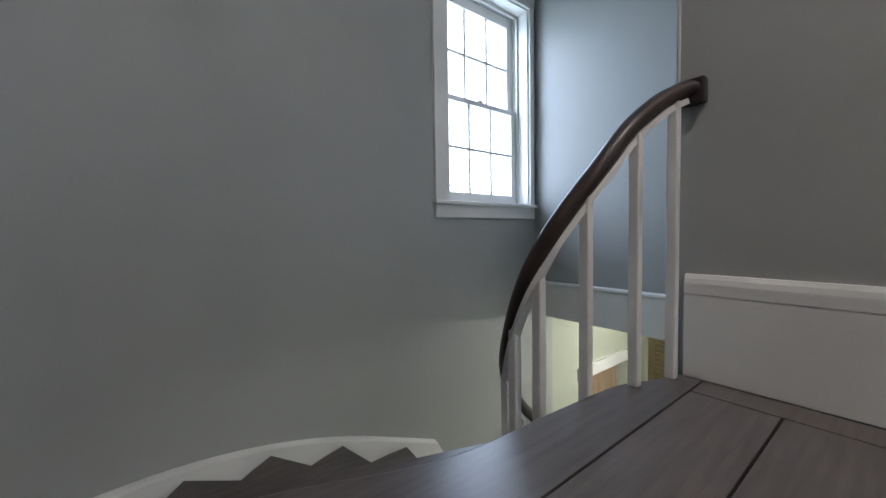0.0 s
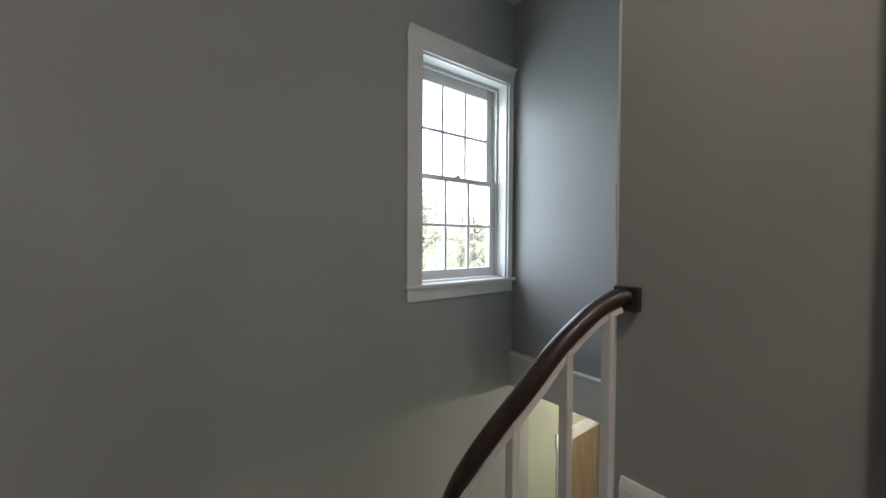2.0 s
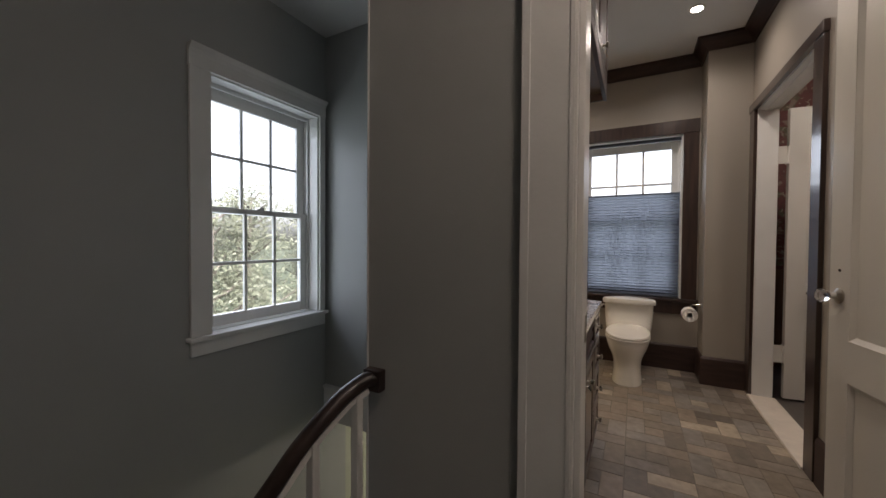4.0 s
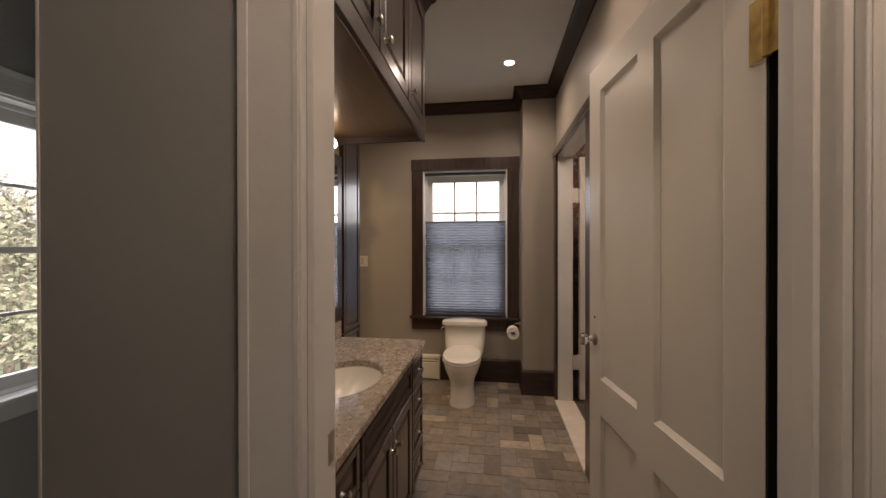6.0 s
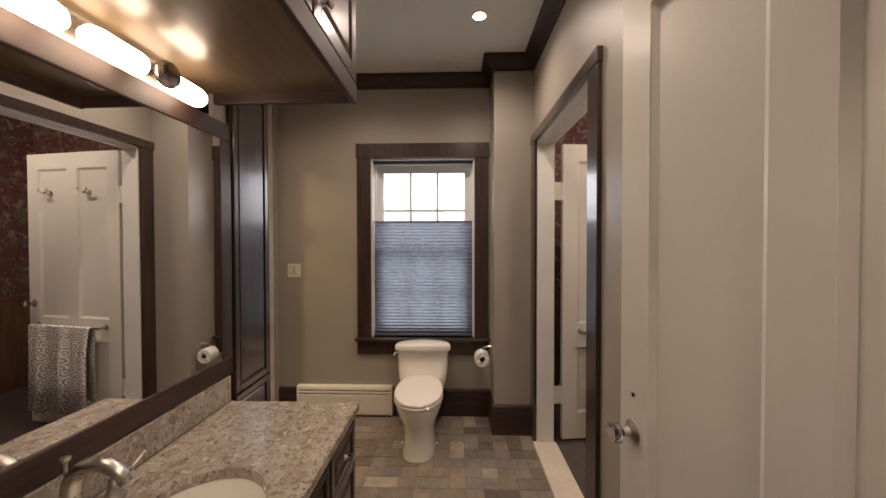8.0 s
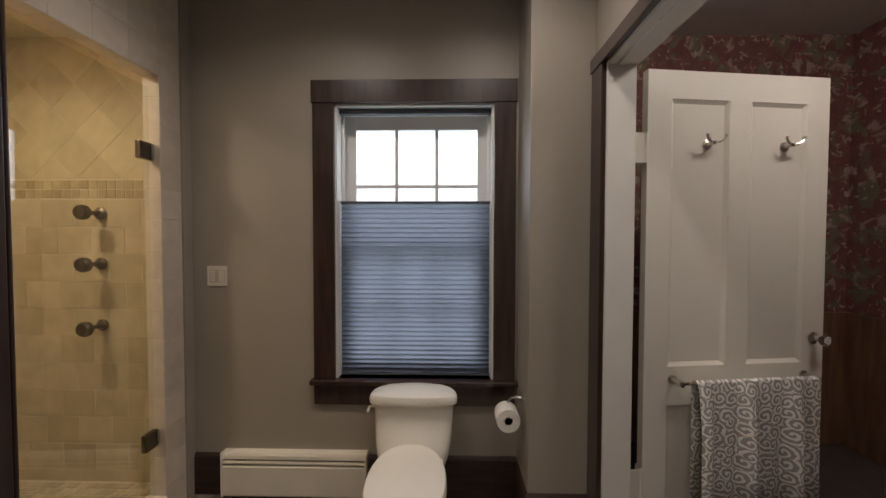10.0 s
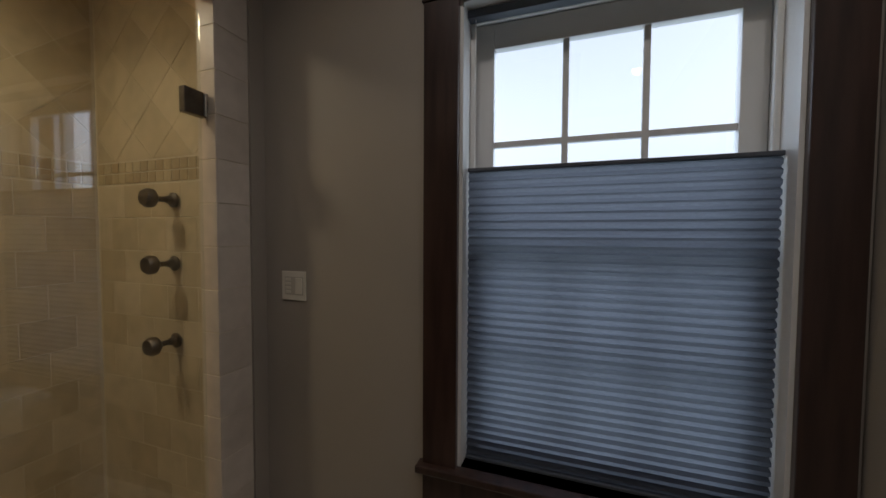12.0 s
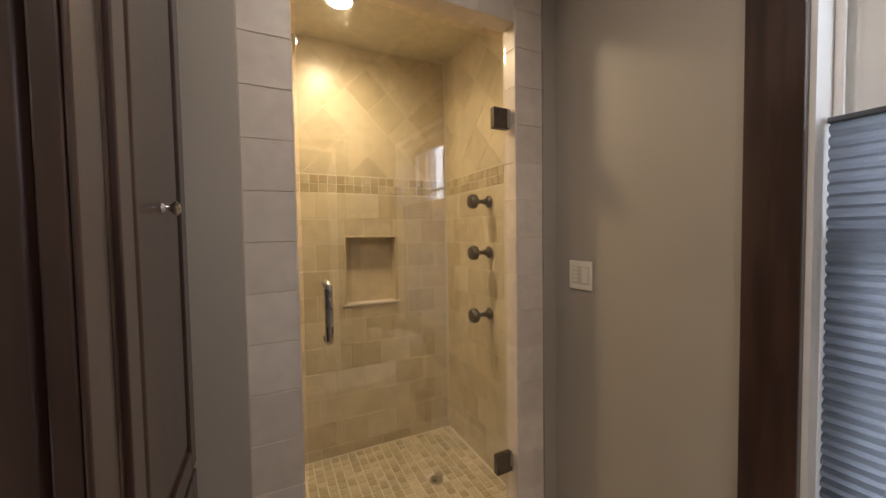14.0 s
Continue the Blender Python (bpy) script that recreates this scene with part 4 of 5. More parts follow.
def switch_plate():
    s = thing("switch_plate", "ivory double switch plate on the taupe wall", "light switch")
    part("plate", boxes((BX1 - 0.006, BX1, 1.092, 1.213, 1.258, 1.379), bevel=0.003), PLASTIC, s)
    part("rocker", boxes((BX1 - 0.011, BX1 - 0.005, 1.108, 1.142, 1.285, 1.352), bevel=0.003), PLASTIC, s)
    part("recess", boxes((BX1 - 0.0068, BX1 - 0.005, 1.104, 1.196, 1.281, 1.356)), KEY_GAP, s)
    for i in range(4):
        part("button", boxes((BX1 - 0.009, BX1 - 0.005, 1.165, 1.192, 1.288 + i * 0.017, 1.300 + i * 0.017), bevel=0.001), PLASTIC, s)


switch_plate()


def recessed_light(x, y):
    r = thing("recessed_light", "small recessed ceiling downlight, lit", "ceiling light", pose(x, y, TOP))
    bm = bmesh.new()
    lathe(bm, [(0.038, -0.001), (0.040, -0.006), (0.056, -0.005), (0.058, -0.001)], Matrix(), 28)
    part("trim_ring", bm, WHITE, r, smooth=True)
    bm = bmesh.new()
    lathe(bm, [(0.0, -0.002), (0.037, -0.002), (0.037, -0.004), (0.0, -0.0045)], Matrix(), 28)
    part("lens", bm, CAN, r)
    d = bpy.data.lights.new("downlight", "SPOT")
    d.energy, d.color, d.spot_size, d.spot_blend, d.shadow_soft_size = DOWN, (1.0, 0.86, 0.70), radians(150), 0.8, 0.035
    new("downlight", d).matrix_world = look((x, y, TOP - 0.012), (x, y, 0))


recessed_light(3.90, -0.476)
recessed_light(3.86, 0.45)
# this third one is added, out of view, to brighten the vanity end
recessed_light(2.55, -0.47)


# ---- vanity wall ----
def raised_panel(parent, name, x0, x1, z0, z1, y, mat, rail=0.055, knob=None, lip=1.0):
    """A cabinet front that faces -y: frame, sunk bevel and raised field."""
    ob = part(name, boxes((x0, x0 + rail, y - 0.02, y, z0, z1), (x1 - rail, x1, y - 0.02, y, z0, z1), (x0 + rail, x1 - rail, y - 0.02, y, z0, z0 + rail), (x0 + rail, x1 - rail, y - 0.02, y, z1 - rail, z1), bevel=0.003), mat, parent)
    bm = bmesh.new()
    rings = []
    for d, o in ((0, -0.004), (0.004, -0.010), (0.012, -0.006), (0.030, -0.016), (0.034, -0.017)):
        d = d * lip
        a, b, c, e = x0 + rail + d, x1 - rail - d, z0 + rail + d, z1 - rail - d
        rings.append([(a, y + o, c), (b, y + o, c), (b, y + o, e), (a, y + o, e)])
    loft(bm, rings)
    part("raised_field", bm, mat, ob)
    if knob:
        bm = bmesh.new()
        lathe(bm, [(0.0, 0), (0.011, 0), (0.007, 0.006), (0.006, 0.014), (0.015, 0.022), (0.016, 0.027), (0.010, 0.032), (0.0, 0.033)], pose(knob[0], y - 0.02, knob[1], 90, 0, 0), 16)
        part("knob", bm, NICKEL, ob, "brushed nickel knob", smooth=True)
    return ob


def vanity():
    v = thing("vanity_cabinet", "dark stained vanity cabinet with raised-panel doors", "vanity")
    y = 0.125
    part("body", boxes((1.53, 3.0, y, 0.678, 0.10, 0.70), (1.53, 3.0, y, y + 0.018, 0.70, 0.852), (1.53, 3.0, 0.65, 0.678, 0.70, 0.852), (1.53, 1.56, y + 0.018, 0.65, 0.70, 0.852), (2.98, 3.0, y + 0.018, 0.65, 0.70, 0.852), (1.53, 3.0, y + 0.06, 0.678, 0, 0.10)), ESPRESSO, v)
    for x0, x1 in ((1.60, 1.90), (2.70, 2.985)):
        for z0, z1 in ((0.68, 0.835), (0.49, 0.67), (0.30, 0.48), (0.115, 0.29)):
            raised_panel(v, "drawer_front", x0, x1, z0, z1, y, ESPRESSO, 0.03, ((x0 + x1) / 2, (z0 + z1) / 2))
    raised_panel(v, "false_front", 1.92, 2.68, 0.69, 0.835, y, ESPRESSO_H, 0.03)
    raised_panel(v, "door", 1.92, 2.295, 0.115, 0.68, y, ESPRESSO, 0.055, (2.265, 0.60))
    raised_panel(v, "door", 2.305, 2.68, 0.115, 0.68, y, ESPRESSO, 0.055, (2.335, 0.60))


vanity()
SINK = (2.325, 0.355, 0.245, 0.185)


def countertop():
    c = thing("countertop", "speckled beige granite countertop with backsplash and oval cutout", "countertop")
    z0, z1 = 0.854, 0.886
    n = 48
    cx, cy, a, b = SINK
    x0, x1, y0, y1 = 1.53, 3.03, 0.098, 0.66
    inner = [(cx + a * math.cos(2 * math.pi * i / n), cy + b * math.sin(2 * math.pi * i / n)) for i in range(n)]
    outer = []
    for i in range(n):
        dx, dy = math.cos(2 * math.pi * i / n), math.sin(2 * math.pi * i / n)
        t = min((x1 - cx) / dx if dx > 1e-6 else 9, (x0 - cx) / dx if dx < -1e-6 else 9, (y1 - cy) / dy if dy > 1e-6 else 9, (y0 - cy) / dy if dy < -1e-6 else 9)
        outer.append((cx + dx * t, cy + dy * t))
    for q in ((x0, y0), (x0, y1), (x1, y0), (x1, y1)):
        i = min(range(n), key=lambda k: (outer[k][0] - q[0]) ** 2 + (outer[k][1] - q[1]) ** 2)
        outer[i] = q
    bm = bmesh.new()
    rings = [[(x, y, z0) for x, y in inner], [(x, y, z0) for x, y in outer], [(x, y, z1 - 0.004) for x, y in outer], [(min(max(x, x0 + 0.004), x1 - 0.004), min(max(y, y0 + 0.004), y1 - 0.004), z1) for x, y in outer], [(cx + (x - cx) * 1.012, cy + (y - cy) * 1.012, z1) for x, y in inner], [(x, y, z1 - 0.003) for x, y in inner], [(x, y, z0) for x, y in inner]]
    loft(bm, rings, cap=False)
    bmesh.ops.remove_doubles(bm, verts=bm.verts, dist=0.0001)
    part("slab", bm, GRANITE, c)
    part("backsplash", boxes((1.53, 3.03, 0.658, 0.679, 0.8865, 0.996), bevel=0.003), GRANITE, c)
    s = thing("sink", "cream oval undermount sink basin", "sink")
    bm = bmesh.new()
    rings = []
    for k, z in ((1.06, 0.852), (1.0, 0.852), (0.97, 0.83), (0.90, 0.79), (0.75, 0.75), (0.5, 0.728), (0.2, 0.72), (0.07, 0.717)):
        rings.append([(cx + a * k * math.cos(2 * math.pi * i / 40), cy + b * k * math.sin(2 * math.pi * i / 40), z) for i in range(40)])
    loft(bm, rings, cap=False)
    part("basin", bm, PORCELAIN, s, smooth=True)
    bm = bmesh.new()
    lathe(bm, [(0.0, 0.717), (0.020, 0.717), (0.022, 0.7205), (0.014, 0.722), (0.0, 0.721)], pose(cx, cy, 0), 20)
    part("drain", bm, NICKEL, s, smooth=True)


countertop()


def faucet():
    f = thing("faucet", "brushed nickel widespread faucet with arched spout", "faucet", pose(2.325, 0.60, 0.886))
    bm = bmesh.new()
    lathe(bm, [(0.0, 0), (0.030, 0), (0.031, 0.006), (0.024, 0.014), (0.022, 0.02), (0.0, 0.021)], Matrix(), 24)
    part("spout_base", bm, NICKEL, f, smooth=True)
    bm = bmesh.new()
    line = spline([(0, 0, 0.015), (0, 0.004, 0.06), (0, 0, 0.115), (0, -0.03, 0.15), (0, -0.075, 0.158), (0, -0.115, 0.14), (0, -0.135, 0.115)], 6)
    tube(bm, line, [0.0215 - 0.0075 * i / (len(line) - 1) for i in range(len(line))], 16)
    part("spout", bm, NICKEL, f, smooth=True)
    bm = bmesh.new()
    lathe(bm, [(0.0, 0), (0.004, 0), (0.004, 0.035), (0.010, 0.040), (0.011, 0.048), (0.0, 0.052)], pose(0, 0.016, 0.125), 14)
    part("lift_rod", bm, NICKEL, f, smooth=True)
    for s in (-1, 1):
        bm = bmesh.new()
        lathe(bm, [(0.0, 0), (0.027, 0), (0.028, 0.006), (0.018, 0.02), (0.012, 0.045), (0.014, 0.055), (0.008, 0.062), (0.0, 0.063)], pose(s * 0.105, 0.0, 0), 20)
        h = part("handle", bm, NICKEL, f, smooth=True)
        bm = bmesh.new()
        tube(bm, spline([(s * 0.105, 0, 0.05), (s * 0.13, -0.004, 0.058), (s * 0.16, -0.008, 0.064), (s * 0.19, -0.01, 0.08)], 5), [0.008] * 6 + [0.0065] * 5 + [0.006] * 5, 10, flat=0.6)
        part("lever", bm, NICKEL, h, smooth=True)


faucet()


def wall_mirror():
    w = thing("wall_mirror", "large wall mirror in a dark stained frame", "mirror")
    x0, x1, z0, z1 = 1.66, 2.975, 1.078, 2.0
    fr = 0.078
    yb, yf = 0.679, 0.660
    part("bottom_rail", boxes((x0 - fr, x1 + fr, yf, yb, z0 - fr, z0), bevel=0.005), ESPRESSO_H, w)
    part("top_rail", boxes((x0 - fr, x1 + fr, yf, yb, z1, z1 + fr), bevel=0.005), ESPRESSO_H, w)
    part("side_rail", boxes((x0 - fr, x0, yf, yb, z0, z1), bevel=0.005), ESPRESSO, w)
    part("side_rail", boxes((x1, x1 + fr, yf, yb, z0, z1), bevel=0.005), ESPRESSO, w)
    bm = bmesh.new()
    box(bm, x0 - 0.004, x1 + 0.004, 0.0, 0.004, z0 - 0.004, z1 + 0.004)
    # the glass sits slightly askew in its frame
    bmesh.ops.rotate(bm, cent=((x0 + x1) / 2, 0, 0), matrix=Matrix.Rotation(radians(-0.6), 3, "Z"), verts=bm.verts)
    bmesh.ops.translate(bm, vec=(0, yf + 0.0085, 0), verts=bm.verts)
    part("mirror_glass", bm, MIRROR, w)


wall_mirror()


def vanity_light(x):
    v = thing("vanity_light", "double vanity sconce with frosted tube shades, lit", "wall lamp", pose(x, 0.679, 2.083), group="vanity sconces")
    bm = bmesh.new()
    box(bm, -0.229, 0.229, -0.012, 0, -0.004, 0.070, bevel=0.003)
    part("back_plate", bm, NICKEL, v, "satin nickel back plate")
    bm = bmesh.new()
    tube(bm, [(0, -0.010, 0.012), (0, -0.11, 0)], 0.010, 12)
    part("arm", bm, NICKEL, v, smooth=True)
    bm = bmesh.new()
    lathe(bm, [(0.0, -0.016), (0.026, -0.013), (0.038, 0.0), (0.041, 0.012), (0.034, 0.026), (0.014, 0.033), (0.0, 0.034)], pose(0, -0.112, -0.004, 90, 0, 0), 24)
    part("hub", bm, NICKEL, v, smooth=True)
    for s in (-1, 1):
        bm = bmesh.new()
        lathe(bm, [(0.0, 0.0), (0.011, 0.002), (0.011, 0.034), (0.020, 0.038), (0.020, 0.046), (0.0, 0.047)], pose(0, -0.080, 0, 0, 90 * s, 0), 16)
        part("socket", bm, NICKEL, v, smooth=True)
        bm = bmesh.new()
        lathe(bm, [(0.012, 0.044), (0.030, 0.047), (0.034, 0.060), (0.0345, 0.176), (0.029, 0.198), (0.017, 0.210), (0.0, 0.214)], pose(0, -0.080, 0, 0, 90 * s, 0), 24)
        part("tube_shade", bm, BULB, v, "frosted white glass tube, glowing", smooth=True)


vanity_light(2.115)
vanity_light(2.578)


def upper_cabinet():
    u = thing("upper_cabinet", "dark stained wall cabinet with raised-panel doors", "cabinet")
    part("body", boxes((1.53, 2.955, 0.10, 0.679, 2.176, TOP - 0.001), bevel=0.003), ESPRESSO_H, u)
    part("bottom_panel", boxes((1.54, 2.934, 0.104, 0.678, 2.170, 2.1765)), UNDERSIDE, u, "glossy brown underside")
    part("light_rail", boxes((1.53, 2.955, 0.08, 0.102, 2.125, 2.20), bevel=0.004), ESPRESSO_H, u)
    part("light_rail", boxes((2.935, 2.955, 0.102, 0.66, 2.128, 2.177), bevel=0.004), ESPRESSO_H, u)
    for x0, x1, k in ((1.60, 2.045, 1.985), (2.055, 2.50, 2.115), (2.51, 2.945, 2.57)):
        raised_panel(u, "door", x0, x1, 2.205, 2.90, 0.10, ESPRESSO, 0.06, (k, 2.275))
    bm2 = bmesh.new()
    profile_run(bm2, [(0, 2.905), (-0.014, 2.905), (-0.02, 2.93), (-0.05, 3.0), (-0.075, 3.03), (-0.08, 3.053), (0, 3.053)], [(1.53, 0.10, 0), (2.955, 0.10, 0), (2.955, 0.60, 0)])
    part("cornice", bm2, ESPRESSO_H, u)


upper_cabinet()


def linen_cabinet():
    c = thing("linen_cabinet", "tall dark stained linen cabinet beside the shower", "cabinet")
    part("body", boxes((3.057, 3.345, 0.672, SY - 0.004, 0, 2.298), bevel=0.003), ESPRESSO, c)
    raised_panel(c, "side_panel", 3.058, 3.344, 0.90, 2.295, 0.672, ESPRESSO, 0.030, lip=0.45)
    raised_panel(c, "side_panel", 3.058, 3.344, 0.05, 0.89, 0.672, ESPRESSO, 0.030, lip=0.45)
    # doors face east: built facing -y and turned
    for z0, z1, kz in ((0.86, 2.26, 1.566), (0.10, 0.84, 0.75)):
        ob = raised_panel(c, "door", 0.0, 0.50, z0, z1, 0.0, ESPRESSO, 0.06, (0.25, kz))
        ob.matrix_world = pose(3.345, 0.76, 0, 0, 0, 90)
    part("corner_stile", boxes((3.345, 3.354, 0.652, 0.74, 0.0, 2.298), bevel=0.004), ESPRESSO, c)
    part("corner_bead", boxes((3.345, 3.356, 0.74, 0.757, 0.0, 2.298), bevel=0.004), ESPRESSO, c)


linen_cabinet()


# ---- toilet and paper ----
def oval(cx, cy, back, front, half, n=40, sq=2.4):
    """Outline with its front towards -x; back and front are x extents."""
    pts = []
    for i in range(n):
        a = 2 * math.pi * i / n
        c, s = math.cos(a), math.sin(a)
        e = 2 / sq
        px = abs(c) ** e * (1 if c > 0 else -1)
        py = abs(s) ** e * (1 if s > 0 else -1)
        pts.append((cx + (px * (back - cx) if px > 0 else px * (cx - front)), cy + py * half))
    return pts


def lid_outline(cx, cy, back, front, half, n=40):
    """A plan with a nearly straight front and a round back."""
    pts = []
    for i in range(n):
        a = 2 * math.pi * i / n
        c, s = math.cos(a), math.sin(a)
        e = 1.0 if c > 0 else 0.45
        pts.append((cx + math.copysign(abs(c) ** e, c) * (back - cx if c > 0 else cx - front), cy + half * math.copysign(abs(s) ** (1.0 if c > 0 else 0.6), s)))
    return pts


def toilet():
    t = thing("toilet", "white one-piece skirted toilet below the window", "toilet")
    y = -0.037
    bm = bmesh.new()
    rings = []
    for z, front, half, sq in ((0.0, 4.045, 0.128, 2.6), (0.02, 4.05, 0.126, 2.6), (0.10, 4.075, 0.115, 2.5), (0.18, 4.075, 0.118, 2.4), (0.24, 4.05, 0.135, 2.3), (0.30, 4.015, 0.163, 2.2), (0.35, 3.997, 0.178, 2.15), (0.385, 3.993, 0.183, 2.15), (0.392, 3.997, 0.180, 2.15)):
        rings.append([(x, yy, z) for x, yy in oval(4.30, y, 4.70, front, half, sq=sq)])
    loft(bm, rings)
    part("bowl", bm, PORCELAIN, t, smooth=True)
    bm = bmesh.new()
    rings = []
    for k, z in ((0.985, 0.394), (1.0, 0.398), (1.0, 0.408), (0.98, 0.413)):
        rings.append([(4.25 + (x - 4.25) * k, y + (yy - y) * k, z) for x, yy in oval(4.25, y, 4.52, 3.985, 0.187, sq=2.2)])
    loft(bm, rings)
    part("seat", bm, PORCELAIN, t, smooth=True)
    bm = bmesh.new()
    rings = []
    for k, z in ((0.98, 0.4165), (1.0, 0.420), (1.0, 0.428), (0.97, 0.437), (0.85, 0.441)):
        rings.append([(4.25 + (x - 4.25) * k, y + (yy - y) * k, z + (x - 4.0) * 0.04) for x, yy in oval(4.25, y, 4.52, 3.987, 0.186, sq=2.2)])
    loft(bm, rings)
    part("seat_lid", bm, PORCELAIN, t, smooth=True)
    bm = bmesh.new()
    rings = []
    for z, front, half in ((0.30, 4.50, 0.175), (0.38, 4.475, 0.200), (0.44, 4.495, 0.210), (0.49, 4.530, 0.215), (0.56, 4.545, 0.218), (0.648, 4.548, 0.222)):
        rings.append([(x, yy, z) for x, yy in oval(4.66, y, 4.742, front, half, sq=4.0)])
    loft(bm, rings)
    part("tank", bm, PORCELAIN, t, smooth=True)
    bm = bmesh.new()
    rings = []
    for k, z in ((0.97, 0.649), (1.0, 0.653), (1.01, 0.670), (1.0, 0.688), (0.96, 0.698), (0.6, 0.708), (0.2, 0.711)):
        pts = lid_outline(4.600, y, 4.748, 4.535, 0.238)
        rings.append([(4.64 + (x - 4.64) * k - 0.014 * (1 - ((yy - y) / 0.24) ** 2) * (x < 4.65), y + (yy - y) * k, z) for x, yy in pts])
    loft(bm, rings)
    part("tank_lid", bm, PORCELAIN, t, smooth=True)
    bm = bmesh.new()
    tube(bm, spline([(4.60, y + 0.212, 0.62), (4.595, y + 0.236, 0.62), (4.57, y + 0.242, 0.617), (4.545, y + 0.242, 0.612)], 4), 0.008, 8)
    part("flush_lever", bm, PORCELAIN, t, smooth=True)
    for s in (-1, 1):
        bm = bmesh.new()
        lathe(bm, [(0.0, 0), (0.012, 0), (0.012, 0.008), (0.0, 0.012)], pose(4.30, y + s * 0.135, 0.0), 12)
        part("bolt_cap", bm, PORCELAIN, t, smooth=True)


toilet()


def paper_holder():
    p = thing("paper_holder", "brushed nickel paper holder on the pipe chase", "paper holder")
    bm = bmesh.new()
    lathe(bm, [(0.0, 0), (0.022, 0), (0.022, 0.005), (0.010, 0.012), (0.008, 0.045), (0.0, 0.047)], pose(4.575, -0.632, 0.685, -90, 0, 0), 16)
    part("mount", bm, NICKEL, p, smooth=True)
    bm = bmesh.new()
    tube(bm, spline([(4.575, -0.59, 0.685), (4.572, -0.56, 0.68), (4.57, -0.545, 0.65), (4.57, -0.54, 0.618), (4.55, -0.54, 0.612), (4.49, -0.54, 0.612)], 5), 0.006, 8)
    part("arm", bm, NICKEL, p, smooth=True)
    r = thing("toilet_roll", "white toilet paper roll on its holder", "toilet roll", pose(0, 0, 0))
    bm = bmesh.new()
    lathe(bm, [(0.021, 0.0), (0.060, 0.0), (0.062, 0.003), (0.062, 0.102), (0.060, 0.105), (0.021, 0.105), (0.020, 0.09), (0.020, 0.01), (0.021, 0.0)], pose(4.485, -0.54, 0.600, 0, 90, 0), 28)
    part("paper", bm, PAPER, r, smooth=True)
    bm = bmesh.new()
    lathe(bm, [(0.0195, 0.001), (0.0198, 0.104), (0.0185, 0.104), (0.0185, 0.001)], pose(4.485, -0.54, 0.600, 0, 90, 0), 20)
    part("core", bm, BROWN_DOOR, r, "brown cardboard core")


paper_holder()


# ---- shower ----
SX0, SX1, SBY, SFZ, SCZ = 3.42, 4.755, 2.43, 0.055, 2.735
bm = boxes((SX0 - 0.1, SX0, SY + 0.10, SBY + 0.1, -0.2, TOP), (SX0, 5.05, SBY + 0.012, SBY + 0.12, -0.2, 1.044), (SX0, 5.05, SBY + 0.012, SBY + 0.12, 1.494, TOP), (SX0, 4.02, SBY + 0.012, SBY + 0.12, 1.044, 1.494), (4.365, 5.05, SBY + 0.012, SBY + 0.12, 1.044, 1.494), (4.02, 4.365, SBY + 0.10, SBY + 0.12, 1.044, 1.494), (SX1 + 0.012, 5.05, SY + 0.10, SBY + 0.012, -0.2, TOP), (3.50, 3.652, SY + 0.012, SY + 0.10, -0.2, TOP), (4.548, 4.69, SY + 0.012, SY + 0.10, -0.2, TOP), (3.652, 4.548, SY + 0.012, SY + 0.10, 2.402, TOP), (3.652, 4.548, SY + 0.012, SY + 0.10, -0.2, 0.13))
WALL_SH = structure("wall_shower", bm, GROUT, "shower walls in honed beige stone tile", "wall")
structure("wall_shower_return", boxes((4.69, 5.05, SY, SY + 0.10, -0.2, TOP)), TAUPE, "narrow taupe wall beside the shower", "wall")
structure("wall_shower_pier", boxes((3.36, 3.50, SY, SY + 0.10, -0.2, TOP)), TAUPE, "narrow taupe wall between cabinet and shower", "wall")
structure("ceiling_shower", boxes((SX0, SX1 + 0.012, SY + 0.10, SBY + 0.012, SCZ, SCZ + 0.08)), GROUT, "tiled shower ceiling", "ceiling")
structure("floor_shower", boxes((SX0, SX1 + 0.012, SY + 0.10, SBY + 0.012, -0.1, SFZ - 0.004)), GROUT, "mosaic tiled shower floor", "floor")


def tile_mesh(w, h, t, bev=0.0012):
    bm = bmesh.new()
    r = [[(x * (w / 2), y * (h / 2), 0) for x, y in ((-1, -1), (1, -1), (1, 1), (-1, 1))], [(x * (w / 2), y * (h / 2), t - bev) for x, y in ((-1, -1), (1, -1), (1, 1), (-1, 1))], [(x * (w / 2 - bev), y * (h / 2 - bev), t) for x, y in ((-1, -1), (1, -1), (1, 1), (-1, 1))]]
    loft(bm, r)
    return bm


class TileSet:
    """Shared meshes for alike tiles."""

    def __init__(self, mat, t):
        self.mat, self.t, self.store = mat, t, {}

    def put(self, parent, w, h, m, name="tile"):
        key = (round(w, 3), round(h, 3))
        if key not in self.store:
            self.store[key] = mesh_of(name, tile_mesh(w, h, self.t), self.mat)
        return piece(name, self.store[key], parent, m)


